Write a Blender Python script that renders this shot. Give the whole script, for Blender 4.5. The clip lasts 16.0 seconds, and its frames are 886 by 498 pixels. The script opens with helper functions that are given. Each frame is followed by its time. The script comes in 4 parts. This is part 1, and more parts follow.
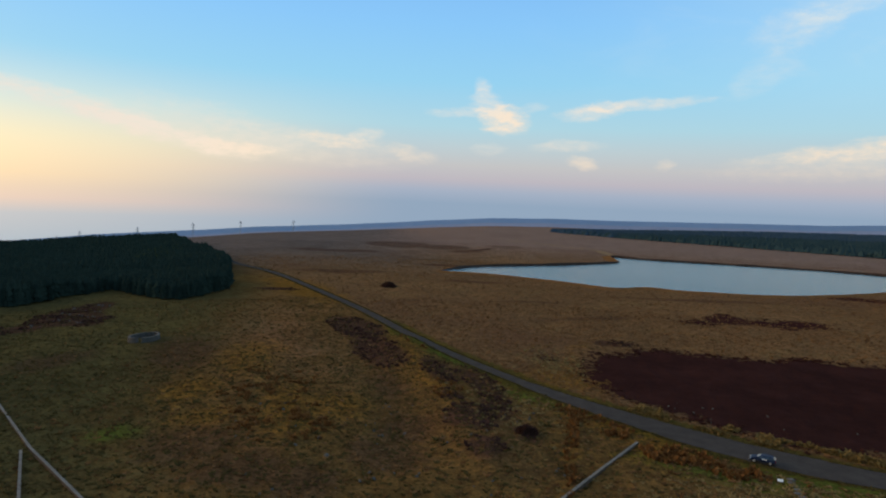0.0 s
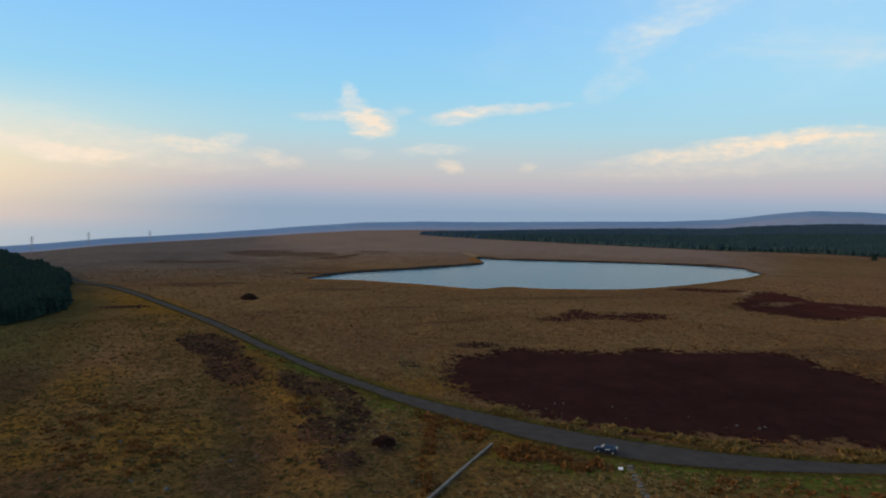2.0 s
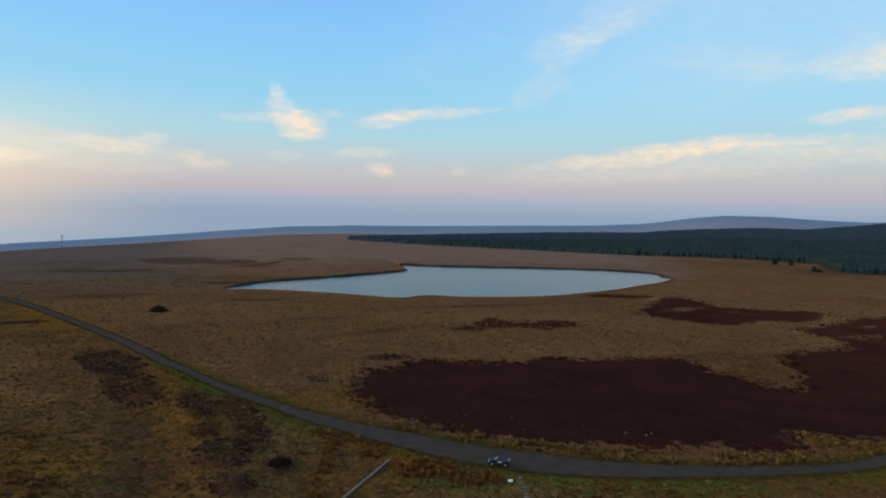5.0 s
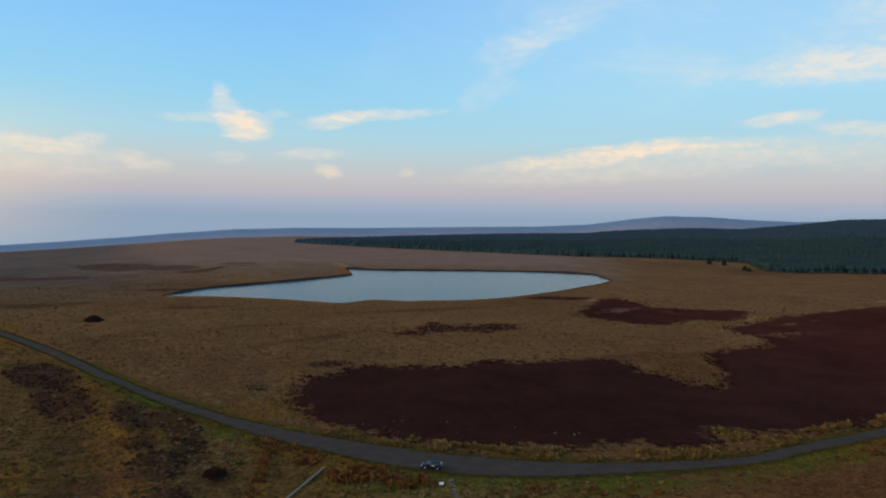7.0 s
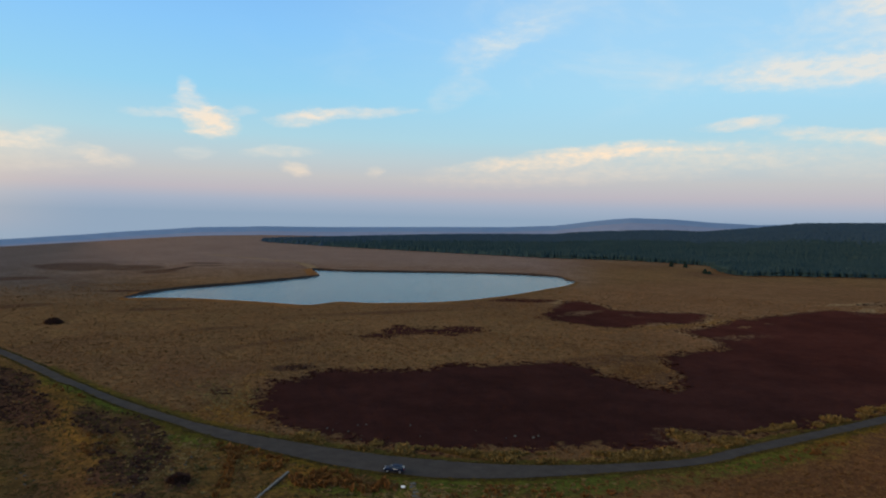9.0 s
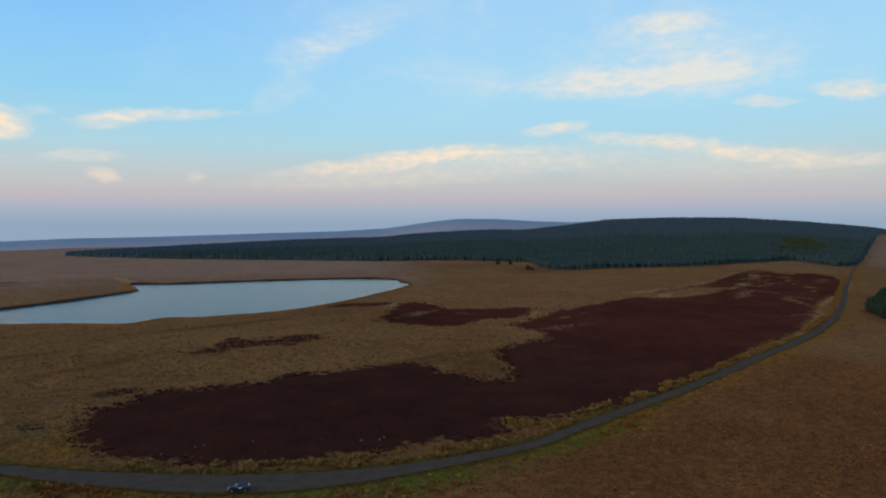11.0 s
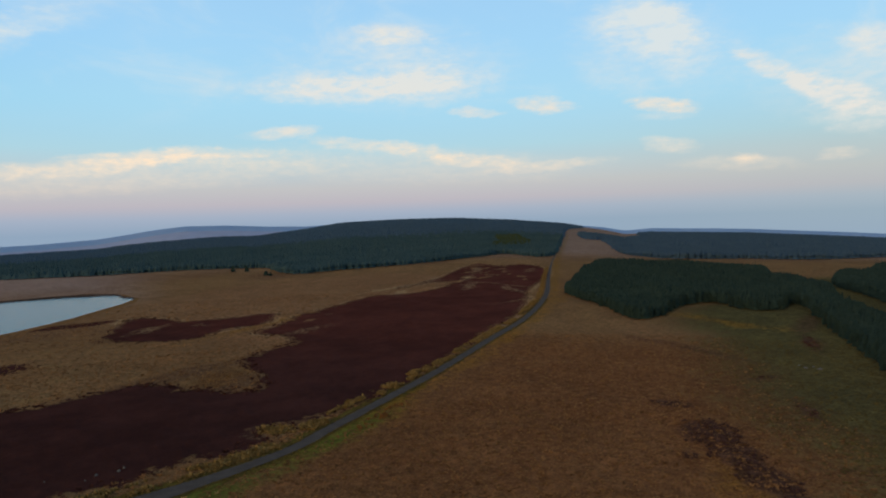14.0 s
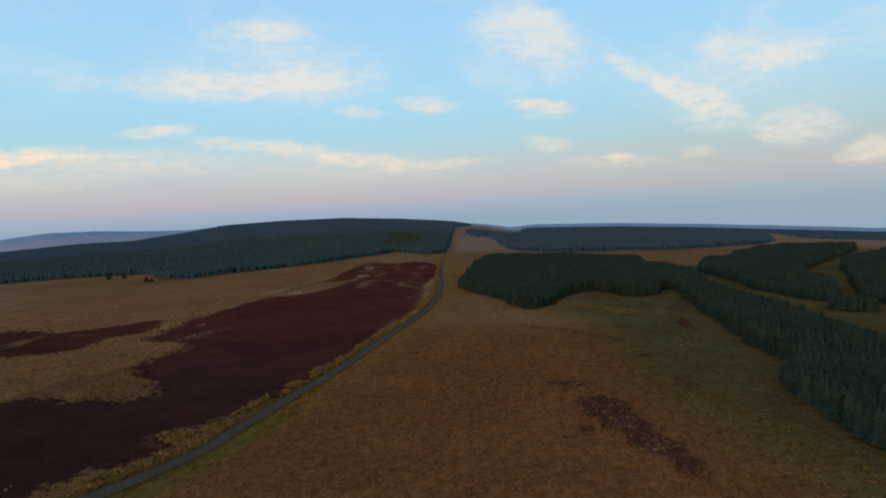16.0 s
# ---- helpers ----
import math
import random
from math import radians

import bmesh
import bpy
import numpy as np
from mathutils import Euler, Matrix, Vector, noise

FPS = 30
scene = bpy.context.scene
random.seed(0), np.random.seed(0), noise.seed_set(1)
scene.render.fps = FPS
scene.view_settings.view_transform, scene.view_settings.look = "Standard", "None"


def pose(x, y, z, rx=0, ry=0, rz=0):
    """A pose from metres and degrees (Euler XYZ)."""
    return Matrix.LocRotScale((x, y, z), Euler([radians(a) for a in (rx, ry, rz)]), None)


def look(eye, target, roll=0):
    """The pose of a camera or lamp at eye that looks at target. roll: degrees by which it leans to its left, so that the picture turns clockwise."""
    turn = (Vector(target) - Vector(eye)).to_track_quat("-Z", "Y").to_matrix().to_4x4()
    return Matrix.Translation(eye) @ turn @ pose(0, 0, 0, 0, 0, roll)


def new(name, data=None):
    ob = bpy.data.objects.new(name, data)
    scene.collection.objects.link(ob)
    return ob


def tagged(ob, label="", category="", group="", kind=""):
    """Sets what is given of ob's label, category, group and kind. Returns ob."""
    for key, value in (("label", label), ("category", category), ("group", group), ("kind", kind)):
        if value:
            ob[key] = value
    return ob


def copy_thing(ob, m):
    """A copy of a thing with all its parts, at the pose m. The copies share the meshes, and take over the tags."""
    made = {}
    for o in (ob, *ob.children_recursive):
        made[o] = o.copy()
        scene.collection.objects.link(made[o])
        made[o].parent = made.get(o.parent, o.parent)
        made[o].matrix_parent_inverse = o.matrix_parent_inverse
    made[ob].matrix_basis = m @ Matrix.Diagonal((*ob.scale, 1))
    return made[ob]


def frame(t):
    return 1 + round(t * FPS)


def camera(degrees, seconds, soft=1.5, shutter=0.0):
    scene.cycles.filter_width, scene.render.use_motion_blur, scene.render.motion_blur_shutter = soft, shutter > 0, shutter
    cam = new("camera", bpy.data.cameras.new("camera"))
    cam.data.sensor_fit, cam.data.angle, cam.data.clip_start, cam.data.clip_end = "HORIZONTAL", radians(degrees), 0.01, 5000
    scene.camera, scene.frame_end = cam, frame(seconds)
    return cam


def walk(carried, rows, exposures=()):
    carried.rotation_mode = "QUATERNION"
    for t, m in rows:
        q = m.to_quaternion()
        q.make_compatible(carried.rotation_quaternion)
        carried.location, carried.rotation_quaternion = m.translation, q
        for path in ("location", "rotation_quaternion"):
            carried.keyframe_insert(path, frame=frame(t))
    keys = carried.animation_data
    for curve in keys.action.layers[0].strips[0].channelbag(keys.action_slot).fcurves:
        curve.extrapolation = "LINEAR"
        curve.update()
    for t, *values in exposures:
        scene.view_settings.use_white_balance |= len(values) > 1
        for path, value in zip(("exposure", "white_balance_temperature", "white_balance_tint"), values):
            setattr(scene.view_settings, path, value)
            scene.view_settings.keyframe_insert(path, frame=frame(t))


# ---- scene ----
cam = camera(67.90, 16.0, soft=2.05)

# seconds, x, y, z, yaw, pitch, roll of the drone's camera
PATH = [
    (0.0, -0.00, 0.00, 44.00, 0.00, -4.01, -2.39),
    (0.5, 0.93, 0.37, 44.24, -2.47, -3.91, -2.25),
    (1.0, 1.91, 0.73, 44.50, -5.59, -3.69, -1.73),
    (1.5, 3.00, 1.07, 44.79, -8.73, -3.51, -1.43),
    (2.0, 4.26, 1.31, 45.11, -11.21, -3.34, -1.11),
    (2.5, 5.60, 1.43, 45.48, -13.35, -3.27, -0.85),
    (3.0, 6.93, 1.41, 45.89, -14.87, -3.19, -0.74),
    (5.5, 10.71, -3.64, 49.09, -18.30, -2.86, -1.20),
    (6.0, 11.23, -4.87, 49.62, -19.94, -2.80, -0.99),
    (6.5, 11.68, -6.11, 50.13, -21.29, -2.71, -0.84),
    (7.0, 12.07, -7.29, 50.64, -21.66, -2.71, -0.95),
    (7.5, 12.41, -8.39, 51.19, -21.59, -2.72, -1.16),
    (8.0, 12.63, -9.40, 51.73, -21.50, -2.73, -1.30),
    (10.5, 9.49, -11.75, 53.48, -34.95, -2.33, -0.64),
    (11.0, 9.28, -11.92, 53.46, -38.95, -2.22, 0.12),
    (11.5, 9.11, -11.93, 53.41, -42.84, -2.17, 0.40),
    (12.0, 8.89, -11.75, 53.38, -46.00, -2.20, 0.51),
    (12.5, 8.54, -11.38, 53.31, -49.68, -2.18, 0.58),
    (13.0, 7.97, -10.84, 53.14, -53.97, -2.18, 0.76),
    (13.5, 7.16, -10.20, 52.84, -58.22, -2.18, 1.39),
    (14.0, 6.24, -9.55, 52.50, -61.81, -2.25, 1.88),
    (14.5, 5.15, -8.94, 52.15, -64.84, -2.36, 2.23),
    (15.0, 3.91, -8.45, 51.83, -67.15, -2.41, 2.55),
    (15.5, 2.57, -8.00, 51.54, -69.38, -2.55, 2.82),
    (16.0, 1.18, -7.54, 51.28, -71.50, -2.70, 3.06),
]

walk(cam, [(t, pose(x, y, z, 90 + pitch, roll, yaw)) for t, x, y, z, yaw, pitch, roll in PATH])

# ---------------------------------------------------------------- sky and sun
SUN_AZ, SUN_EL = 62.0, 6.0     # degrees: azimuth to the left of north (+y), height


def direction(az, el):
    a, e = radians(az), radians(el)
    return Vector((-math.sin(a) * math.cos(e), math.cos(a) * math.cos(e), math.sin(e)))


class Nodes:
    """Short-hand for wiring a node tree."""

    def __init__(self, tree):
        self.tree = tree

    def add(self, kind, **values):
        node = self.tree.nodes.new(kind)
        for key, value in values.items():
            setattr(node, key, value)
        return node

    def feed(self, socket, value):
        if isinstance(value, bpy.types.NodeSocket):
            self.tree.links.new(value, socket)
        elif value is not None:
            socket.default_value = value

    def math(self, op, a, b=None, c=None, clamp=False):
        node = self.add("ShaderNodeMath", operation=op, use_clamp=clamp)
        for socket, value in zip(node.inputs, (a, b, c)):
            self.feed(socket, value)
        return node.outputs[0]

    def vec(self, op, a, b=None):
        node = self.add("ShaderNodeVectorMath", operation=op)
        self.feed(node.inputs[0], a)
        self.feed(node.inputs[1], b)
        return node.outputs["Value"] if op in ("DOT_PRODUCT", "LENGTH") else node.outputs[0]

    def mix(self, fac, a, b, blend="MIX"):
        node = self.add("ShaderNodeMix", data_type="RGBA", blend_type=blend)
        self.feed(node.inputs[0], fac)
        for socket, value in ((node.inputs[6], a), (node.inputs[7], b)):
            self.feed(socket, (*value, 1) if isinstance(value, tuple) and len(value) == 3 else value)
        return node.outputs[2]

    def step(self, value, low, high, kind="SMOOTHSTEP"):
        node = self.add("ShaderNodeMapRange", interpolation_type=kind)
        for socket, v in zip(node.inputs, (value, low, high, 0.0, 1.0)):
            self.feed(socket, v)
        return node.outputs[0]

    def noise(self, vector, scale, detail=3.0, rough=0.55, distortion=0.0):
        node = self.add("ShaderNodeTexNoise")
        self.feed(node.inputs["Vector"], vector)
        node.inputs["Scale"].default_value, node.inputs["Detail"].default_value = scale, detail
        node.inputs["Roughness"].default_value, node.inputs["Distortion"].default_value = rough, distortion
        return node.outputs["Fac"]

    def ramp(self, fac, stops):
        node = self.add("ShaderNodeValToRGB")
        ramp = node.color_ramp
        while len(ramp.elements) < len(stops):
            ramp.elements.new(0.5)
        for el, (pos, col) in zip(ramp.elements, stops):
            el.position, el.color = pos, (*col, 1)
        self.feed(node.inputs[0], fac)
        return node.outputs[0]

    def combine(self, x, y, z):
        node = self.add("ShaderNodeCombineXYZ")
        for socket, v in zip(node.inputs, (x, y, z)):
            self.feed(socket, v)
        return node.outputs[0]


# azimuth, height, half width, half height (degrees), tilt (degrees, rising to the right), strength, warmth
CLOUDS_SUNWARD = [
    (29.5, 6.4, 6.5, 0.75, -11, 1.15, 0.55), (23.0, 4.6, 5.5, 0.75, -13, 1.2, 0.75), (17.5, 3.75, 3.2, 0.6, -2, 1.0, 0.95), (19.0, 5.4, 6.5, 1.5, -10, 0.45, 0.6),
    (12.0, 4.3, 8.0, 1.3, -4, 0.35, 0.8), (9.5, 4.9, 3.0, 0.45, -4, 0.8, 0.85), (6.8, 5.4, 1.2, 0.5, 10, 0.7, 0.7), (3.0, 4.2, 2.0, 0.6, -12, 0.55, 0.95),
    (-4.9, 7.3, 2.0, 1.0, -8, 1.6, 0.8), (-3.4, 8.6, 1.3, 0.9, -10, 0.9, 0.4), (-3.0, 9.8, 0.8, 0.7, 10, 0.9, 0.3), (-1.2, 7.8, 2.4, 0.35, 2, 0.6, 0.5),
    (-7.3, 8.3, 0.9, 0.4, 5, 0.5, 0.4), (-12.2, 8.0, 2.4, 0.6, 6, 0.9, 0.6), (-16.2, 8.7, 4.6, 0.42, 5, 0.85, 0.6), (-10.4, 5.15, 2.6, 0.42, 3, 0.6, 0.75),
    (-3.6, 4.8, 1.2, 0.5, 0, 0.4, 0.6), (-11.7, 3.85, 1.2, 0.5, -8, 0.75, 1.0), (-18.5, 3.8, 0.7, 0.45, 10, 0.4, 1.0),
]
CLOUDS_LAKE = [
    (-34.0, 5.4, 7.0, 0.6, 7, 0.8, 1.0), (-41.0, 6.1, 6.5, 0.55, 2, 0.75, 0.95), (-38.0, 4.6, 13.0, 1.1, 4, 0.45, 1.0), (-48.6, 8.05, 2.6, 0.5, 2, 0.95, 0.8),
    (-27.2, 14.0, 2.6, 1.3, 16, 0.6, 0.15), (-30.5, 15.4, 3.5, 0.9, 22, 0.45, 0.1), (-25.2, 10.8, 2.6, 1.1, 26, 0.4, 0.2), (-50.8, 11.9, 5.0, 0.9, 5, 0.5, 0.3),
    (-33.0, 17.0, 5.0, 1.6, 24, 0.3, 0.1),
]
CLOUDS_FOREST = [
    (-54.5, 11.6, 6.5, 1.0, 2, 0.8, 0.4), (-61.0, 11.7, 4.5, 1.3, 2, 0.85, 0.35), (-59.5, 13.6, 4.5, 1.8, -10, 0.5, 0.15), (-57.8, 15.9, 2.8, 0.7, -3, 0.9, 0.35),
    (-66.5, 12.2, 1.2, 1.2, -40, 0.4, 0.1), (-65.0, 9.4, 2.0, 0.35, -4, 0.75, 0.8), (-70.8, 9.7, 2.2, 0.55, -6, 0.95, 0.95), (-57.0, 6.7, 6.0, 0.5, -7, 0.75, 0.95),
    (-64.5, 5.4, 4.5, 0.5, -6, 0.7, 1.0), (-70.5, 4.6, 5.0, 0.4, 3, 0.5, 1.0), (-58.0, 5.2, 14.0, 1.4, -3, 0.3, 1.0), (-58.0, 13.0, 9.0, 2.8, 0, 0.35, 0.15), (-52.0, 11.8, 9.0, 1.3, 0, 0.25, 0.2),
]
CLOUDS_EAST = [
    (-79.0, 15.0, 3.6, 2.0, -12, 0.85, 0.1), (-82.0, 13.2, 2.2, 2.0, -35, 0.7, 0.1), (-80.2, 16.2, 2.0, 0.6, 0, 0.9, 0.15), (-76.5, 11.5, 3.0, 1.2, -20, 0.35, 0.2),
    (-80.3, 9.0, 2.3, 0.5, -10, 1.15, 1.0), (-80.6, 8.1, 2.0, 0.35, 0, 0.4, 0.5), (-80.8, 5.8, 2.0, 0.5, -8, 0.65, 0.85), (-86.6, 4.3, 1.1, 0.4, -4, 0.75, 1.0),
    (-86.0, 4.0, 4.0, 0.5, -4, 0.35, 1.0), (-88.5, 11.0, 3.0, 0.7, -32, 1.1, 0.3), (-92.5, 8.8, 3.2, 1.0, -24, 1.1, 0.4), (-95.3, 12.3, 2.2, 0.8, 0, 0.9, 0.2),
    (-99.5, 10.9, 2.8, 0.8, 4, 1.1, 0.3), (-96.0, 10.2, 4.5, 1.6, 10, 0.45, 0.2), (-94.0, 6.8, 2.4, 1.0, -4, 0.6, 0.5), (-100.0, 5.6, 2.8, 1.3, -4, 0.85, 0.5),
    (-98.6, 4.9, 1.0, 0.5, -20, 0.5, 0.8), (-93.0, 4.2, 1.4, 0.35, 0, 0.5, 0.9), (-104.6, 3.3, 1.8, 0.9, 10, 1.0, 0.8), (-80.0, 13.5, 6.0, 3.0, -10, 0.4, 0.15), (-95.5, 9.0, 8.0, 3.0, -12, 0.4, 0.3), (-108.0, 12.0, 6.0, 2.0, 5, 0.5, 0.2),
]
CLOUDS = CLOUDS_SUNWARD + CLOUDS_LAKE + CLOUDS_FOREST + CLOUDS_EAST


def cloud_group():
    """One soft elliptic streak, added to the cover and the warmth so far."""
    tree = bpy.data.node_groups.new("cloud_streak", "ShaderNodeTree")
    for name in ("azimuth", "height", "curl", "cover", "warm", "at azimuth", "at height", "along x", "along y", "across y", "across x", "strength", "warmth"):
        tree.interface.new_socket(name, in_out="INPUT", socket_type="NodeSocketFloat")
    for name in ("cover", "warm"):
        tree.interface.new_socket(name, in_out="OUTPUT", socket_type="NodeSocketFloat")
    n = Nodes(tree)
    az, el, curl, cover, warm, c_az, c_el, ux, uy, vy, vx, strength, warmth = n.add("NodeGroupInput").outputs[:13]
    right, up = n.math("SUBTRACT", c_az, az), n.math("SUBTRACT", el, c_el)
    u = n.math("ADD", n.math("MULTIPLY", right, ux), n.math("MULTIPLY", up, uy))
    v = n.math("SUBTRACT", n.math("MULTIPLY", up, vy), n.math("MULTIPLY", right, vx))
    d = n.math("ADD", n.math("MULTIPLY", u, u), n.math("MULTIPLY", v, v))
    m = n.math("MULTIPLY", n.step(n.math("ADD", d, curl), 2.1, -0.1), strength)
    out = n.add("NodeGroupOutput")
    n.feed(out.inputs[0], n.math("ADD", cover, m))
    n.feed(out.inputs[1], n.math("ADD", warm, n.math("MULTIPLY", m, warmth)))
    return tree


def make_sky():
    world = bpy.data.worlds.new("sky")
    scene.world = world
    world.use_nodes = True
    n = Nodes(world.node_tree)
    back = world.node_tree.nodes["Background"]
    ray = n.add("ShaderNodeTexCoord").outputs["Generated"]
    split = n.add("ShaderNodeSeparateXYZ")
    n.feed(split.inputs[0], ray)
    el = n.math("MULTIPLY", n.math("ARCSINE", split.outputs[2]), 180 / math.pi)
    az = n.math("MULTIPLY", n.math("ARCTAN2", n.math("MULTIPLY", split.outputs[0], -1.0), split.outputs[1]), 180 / math.pi)
    air = n.add("ShaderNodeTexSky", sky_type="NISHITA", sun_disc=False, sun_elevation=radians(SUN_EL),
                sun_rotation=radians(-SUN_AZ), air_density=1.2, dust_density=2.0)
    # clear sky from the hazy horizon up to the zenith
    clear = n.ramp(n.math("DIVIDE", n.math("MAXIMUM", el, 0.0), 60.0, clamp=True), [
        (0.0, (0.28, 0.38, 0.51)), (0.018, (0.36, 0.43, 0.55)), (0.034, (0.49, 0.465, 0.525)), (0.055, (0.525, 0.53, 0.55)), (0.08, (0.485, 0.59, 0.64)),
        (0.11, (0.40, 0.64, 0.75)), (0.17, (0.285, 0.615, 0.855)), (0.25, (0.235, 0.55, 0.92)), (0.36, (0.185, 0.44, 0.88)), (0.6, (0.24, 0.40, 0.62)), (1.0, (0.26, 0.33, 0.46))])
    near_sun = n.vec("DOT_PRODUCT", ray, tuple(direction(SUN_AZ, 2.0)))
    glow = n.math("MULTIPLY", n.step(near_sun, 0.50, 0.97), n.step(el, 11.0, 2.0))
    warm_sky = n.ramp(n.math("DIVIDE", n.math("ADD", el, 4.0), 20.0, clamp=True), [
        (0.0, (0.46, 0.53, 0.58)), (0.10, (0.56, 0.58, 0.59)), (0.155, (0.84, 0.65, 0.52)), (0.25, (0.97, 0.75, 0.47)), (0.40, (0.95, 0.85, 0.56)), (0.62, (0.84, 0.90, 0.76)),
        (1.0, (0.55, 0.74, 0.86))])
    clear = n.mix(glow, clear, warm_sky)
    # strong afterglow beyond the view, past the sun, added to warm the ground
    afterglow_fill = n.math("MULTIPLY", n.step(n.vec("DOT_PRODUCT", ray, tuple(direction(SUN_AZ + 28, 10.0))), 0.62, 1.0), n.step(el, 58.0, 6.0))
    clear = n.mix(n.math("MULTIPLY", afterglow_fill, n.step(az, 44.0, 70.0)), clear, (2.2, 1.5, 0.75))
    sky = n.mix(1.0, clear, n.mix(1.0, air.outputs[0], (0.012, 0.012, 0.012), "MULTIPLY"), "ADD")
    # a pale evening veil low in the east
    pale_low = n.math("MULTIPLY", n.step(az, -58.0, -105.0), n.math("MULTIPLY", n.step(el, -4.5, 1.5), n.step(el, 14.0, 5.0)))
    sky = n.mix(n.math("MULTIPLY", pale_low, 0.4), sky, (0.42, 0.52, 0.50))
    high = n.math("MULTIPLY", n.step(az, -6.0, -42.0), n.math("MULTIPLY", n.step(el, 5.0, 11.0), n.step(el, 40.0, 24.0)))
    sky = n.mix(n.math("MULTIPLY", high, 0.5), sky, (0.49, 0.76, 0.90))
    # clouds: soft streaks, frayed by noise
    flat_dir = n.combine(n.math("MULTIPLY", az, 0.22), n.math("MULTIPLY", el, 0.55), 0.0)
    fray = n.math("SUBTRACT", n.noise(flat_dir, 1.3, 6.0, 0.62, 0.4), 0.5)
    fray2 = n.math("SUBTRACT", n.noise(n.vec("ADD", flat_dir, (7.3, 2.1, 4.4)), 1.0, 6.0, 0.6, 0.3), 0.5)
    az_f = n.math("ADD", az, n.math("MULTIPLY", fray, 3.0))
    el_f = n.math("ADD", el, n.math("MULTIPLY", fray2, 1.3))
    curl = n.math("MULTIPLY", n.math("SUBTRACT", n.noise(flat_dir, 3.6, 6.0, 0.65, 0.5), 0.5), 1.7)
    streak, cover, warm = cloud_group(), 0.0, 0.0
    for c_az, c_el, half_w, half_h, tilt, strength, warmth in CLOUDS:
        c, s = math.cos(radians(tilt)), math.sin(radians(tilt))
        node = n.add("ShaderNodeGroup", node_tree=streak)
        for socket, value in zip(node.inputs, (az_f, el_f, curl, cover, warm, c_az, c_el, c / half_w, s / half_w, c / half_h, s / half_h, strength, warmth)):
            n.feed(socket, value)
        cover, warm = node.outputs
    warm = n.math("DIVIDE", warm, n.math("MAXIMUM", cover, 0.02))
    texture = n.step(n.noise(flat_dir, 3.2, 5.0, 0.6), 0.25, 0.75)
    cover = n.math("MULTIPLY", cover, n.math("ADD", n.math("MULTIPLY", texture, 0.75), 0.38))
    # thin veil in the high sky away from the sun
    veil = n.math("MULTIPLY", n.step(n.noise(flat_dir, 0.5, 5.0, 0.6, 0.6), 0.45, 0.8), n.step(el, 7.0, 13.0))
    veil = n.math("MULTIPLY", veil, n.step(az, 0.0, -50.0))
    cover = n.math("ADD", cover, n.math("MULTIPLY", veil, 0.75))
    colour = n.mix(warm, (0.66, 0.77, 0.82), (1.0, 0.80, 0.60))
    sky = n.mix(n.math("MULTIPLY", cover, 0.70, clamp=True), sky, colour)
    n.feed(back.inputs[0], sky)
    back.inputs[1].default_value = 1.0


make_sky()
lamp = bpy.data.lights.new("sun", "SUN")
lamp.energy, lamp.angle, lamp.color = 0.9, radians(24), (1.0, 0.74, 0.45)
sun = new("sun", lamp)
sun.matrix_world = look(direction(SUN_AZ + 14, 16.0) * 100, (0, 0, 0))

# ---------------------------------------------------------------- plan of the land, in metres
CENTRE = (8.0, -5.0)
SKYLINE = [(-180, -2.0), (-125, -2.5), (-105, -2.4), (-95, -1.72), (-86.6, -1.2), (-83.6, -1.1), (-79.4, -0.95), (-77.3, -1.1),
           (-75.4, -0.75), (-72.5, -0.43), (-68, 0.02), (-63, 0.36), (-58, 0.4), (-54, 0.3), (-50, 0.12), (-46.5, 0.25),
           (-43.4, 0.42), (-40.4, 0.45), (-38.5, 0.25), (-36.8, 0.03), (-34, -0.38), (-30, -0.6), (-22, -0.8), (-15, -0.98),
           (-9, -1.05), (-4, -1.23), (0, -1.55), (4, -1.9), (9, -2.3), (16, -2.72), (20, -3.07), (28, -3.6), (34, -4.2),
           (60, -4.5), (120, -3.0), (180, -2.0)]
# how far the land's own edge lies below the distant hills, in degrees
NEARER = [(-180, 0.4), (-80, 0.4), (-72, 0.02), (-53, 0.02), (-50, 0.3), (-46, 0.85), (-40, 1.1), (-36, 0.85), (-30, 0.68), (-15, 0.72), (-4, 0.65),
          (10, 0.5), (34, 0.5), (180, 0.4)]
LAKE = [(1, 421), (14, 447), (35, 470), (86, 500), (128, 530), (148, 548), (152, 562), (160, 612), (185, 594), (230, 580),
        (290, 562), (345, 535), (366, 505), (356, 480), (350, 457), (320, 430), (280, 405), (242, 382), (209, 368), (180, 360),
        (140, 364), (118, 374), (96, 364), (74, 385), (44, 406), (20, 416)]
ROAD = [(-215, 590), (-165, 495), (-135, 434), (-99, 384), (-58, 312), (-29, 258), (-3, 203), (22, 161), (40, 138), (60, 118.5),
        (84, 105.5), (120, 97), (142, 98), (170, 100), (207, 103), (270, 111), (345, 121), (450, 147), (600, 197), (822, 268),
        (1310, 416), (2112, 659)]
HEATHER = [(41, 181), (49, 197), (55, 198), (65, 207), (75, 207), (83, 201), (98, 198), (110, 200), (117, 201), (124, 198), (140, 194), (155, 189),
           (158, 178), (159, 168), (161, 158), (162, 149), (167, 147), (178, 157), (190, 172), (198, 186), (211, 193), (226, 193), (238, 194),
           (248, 208), (251, 224), (256, 236), (273, 238), (295, 247), (322, 257), (354, 260), (392, 268), (416, 266), (436, 248), (462, 246), (500, 251),
           (530, 262), (522, 276), (490, 277), (464, 283), (500, 287), (541, 289), (593, 304), (677, 327), (735, 332), (712, 300), (732, 274), (703, 243),
           (636, 210), (574, 190), (523, 181), (470, 168), (413, 148), (372, 136), (335, 126), (301, 123), (260, 114), (212, 108), (182, 107), (160, 106), (140, 107),
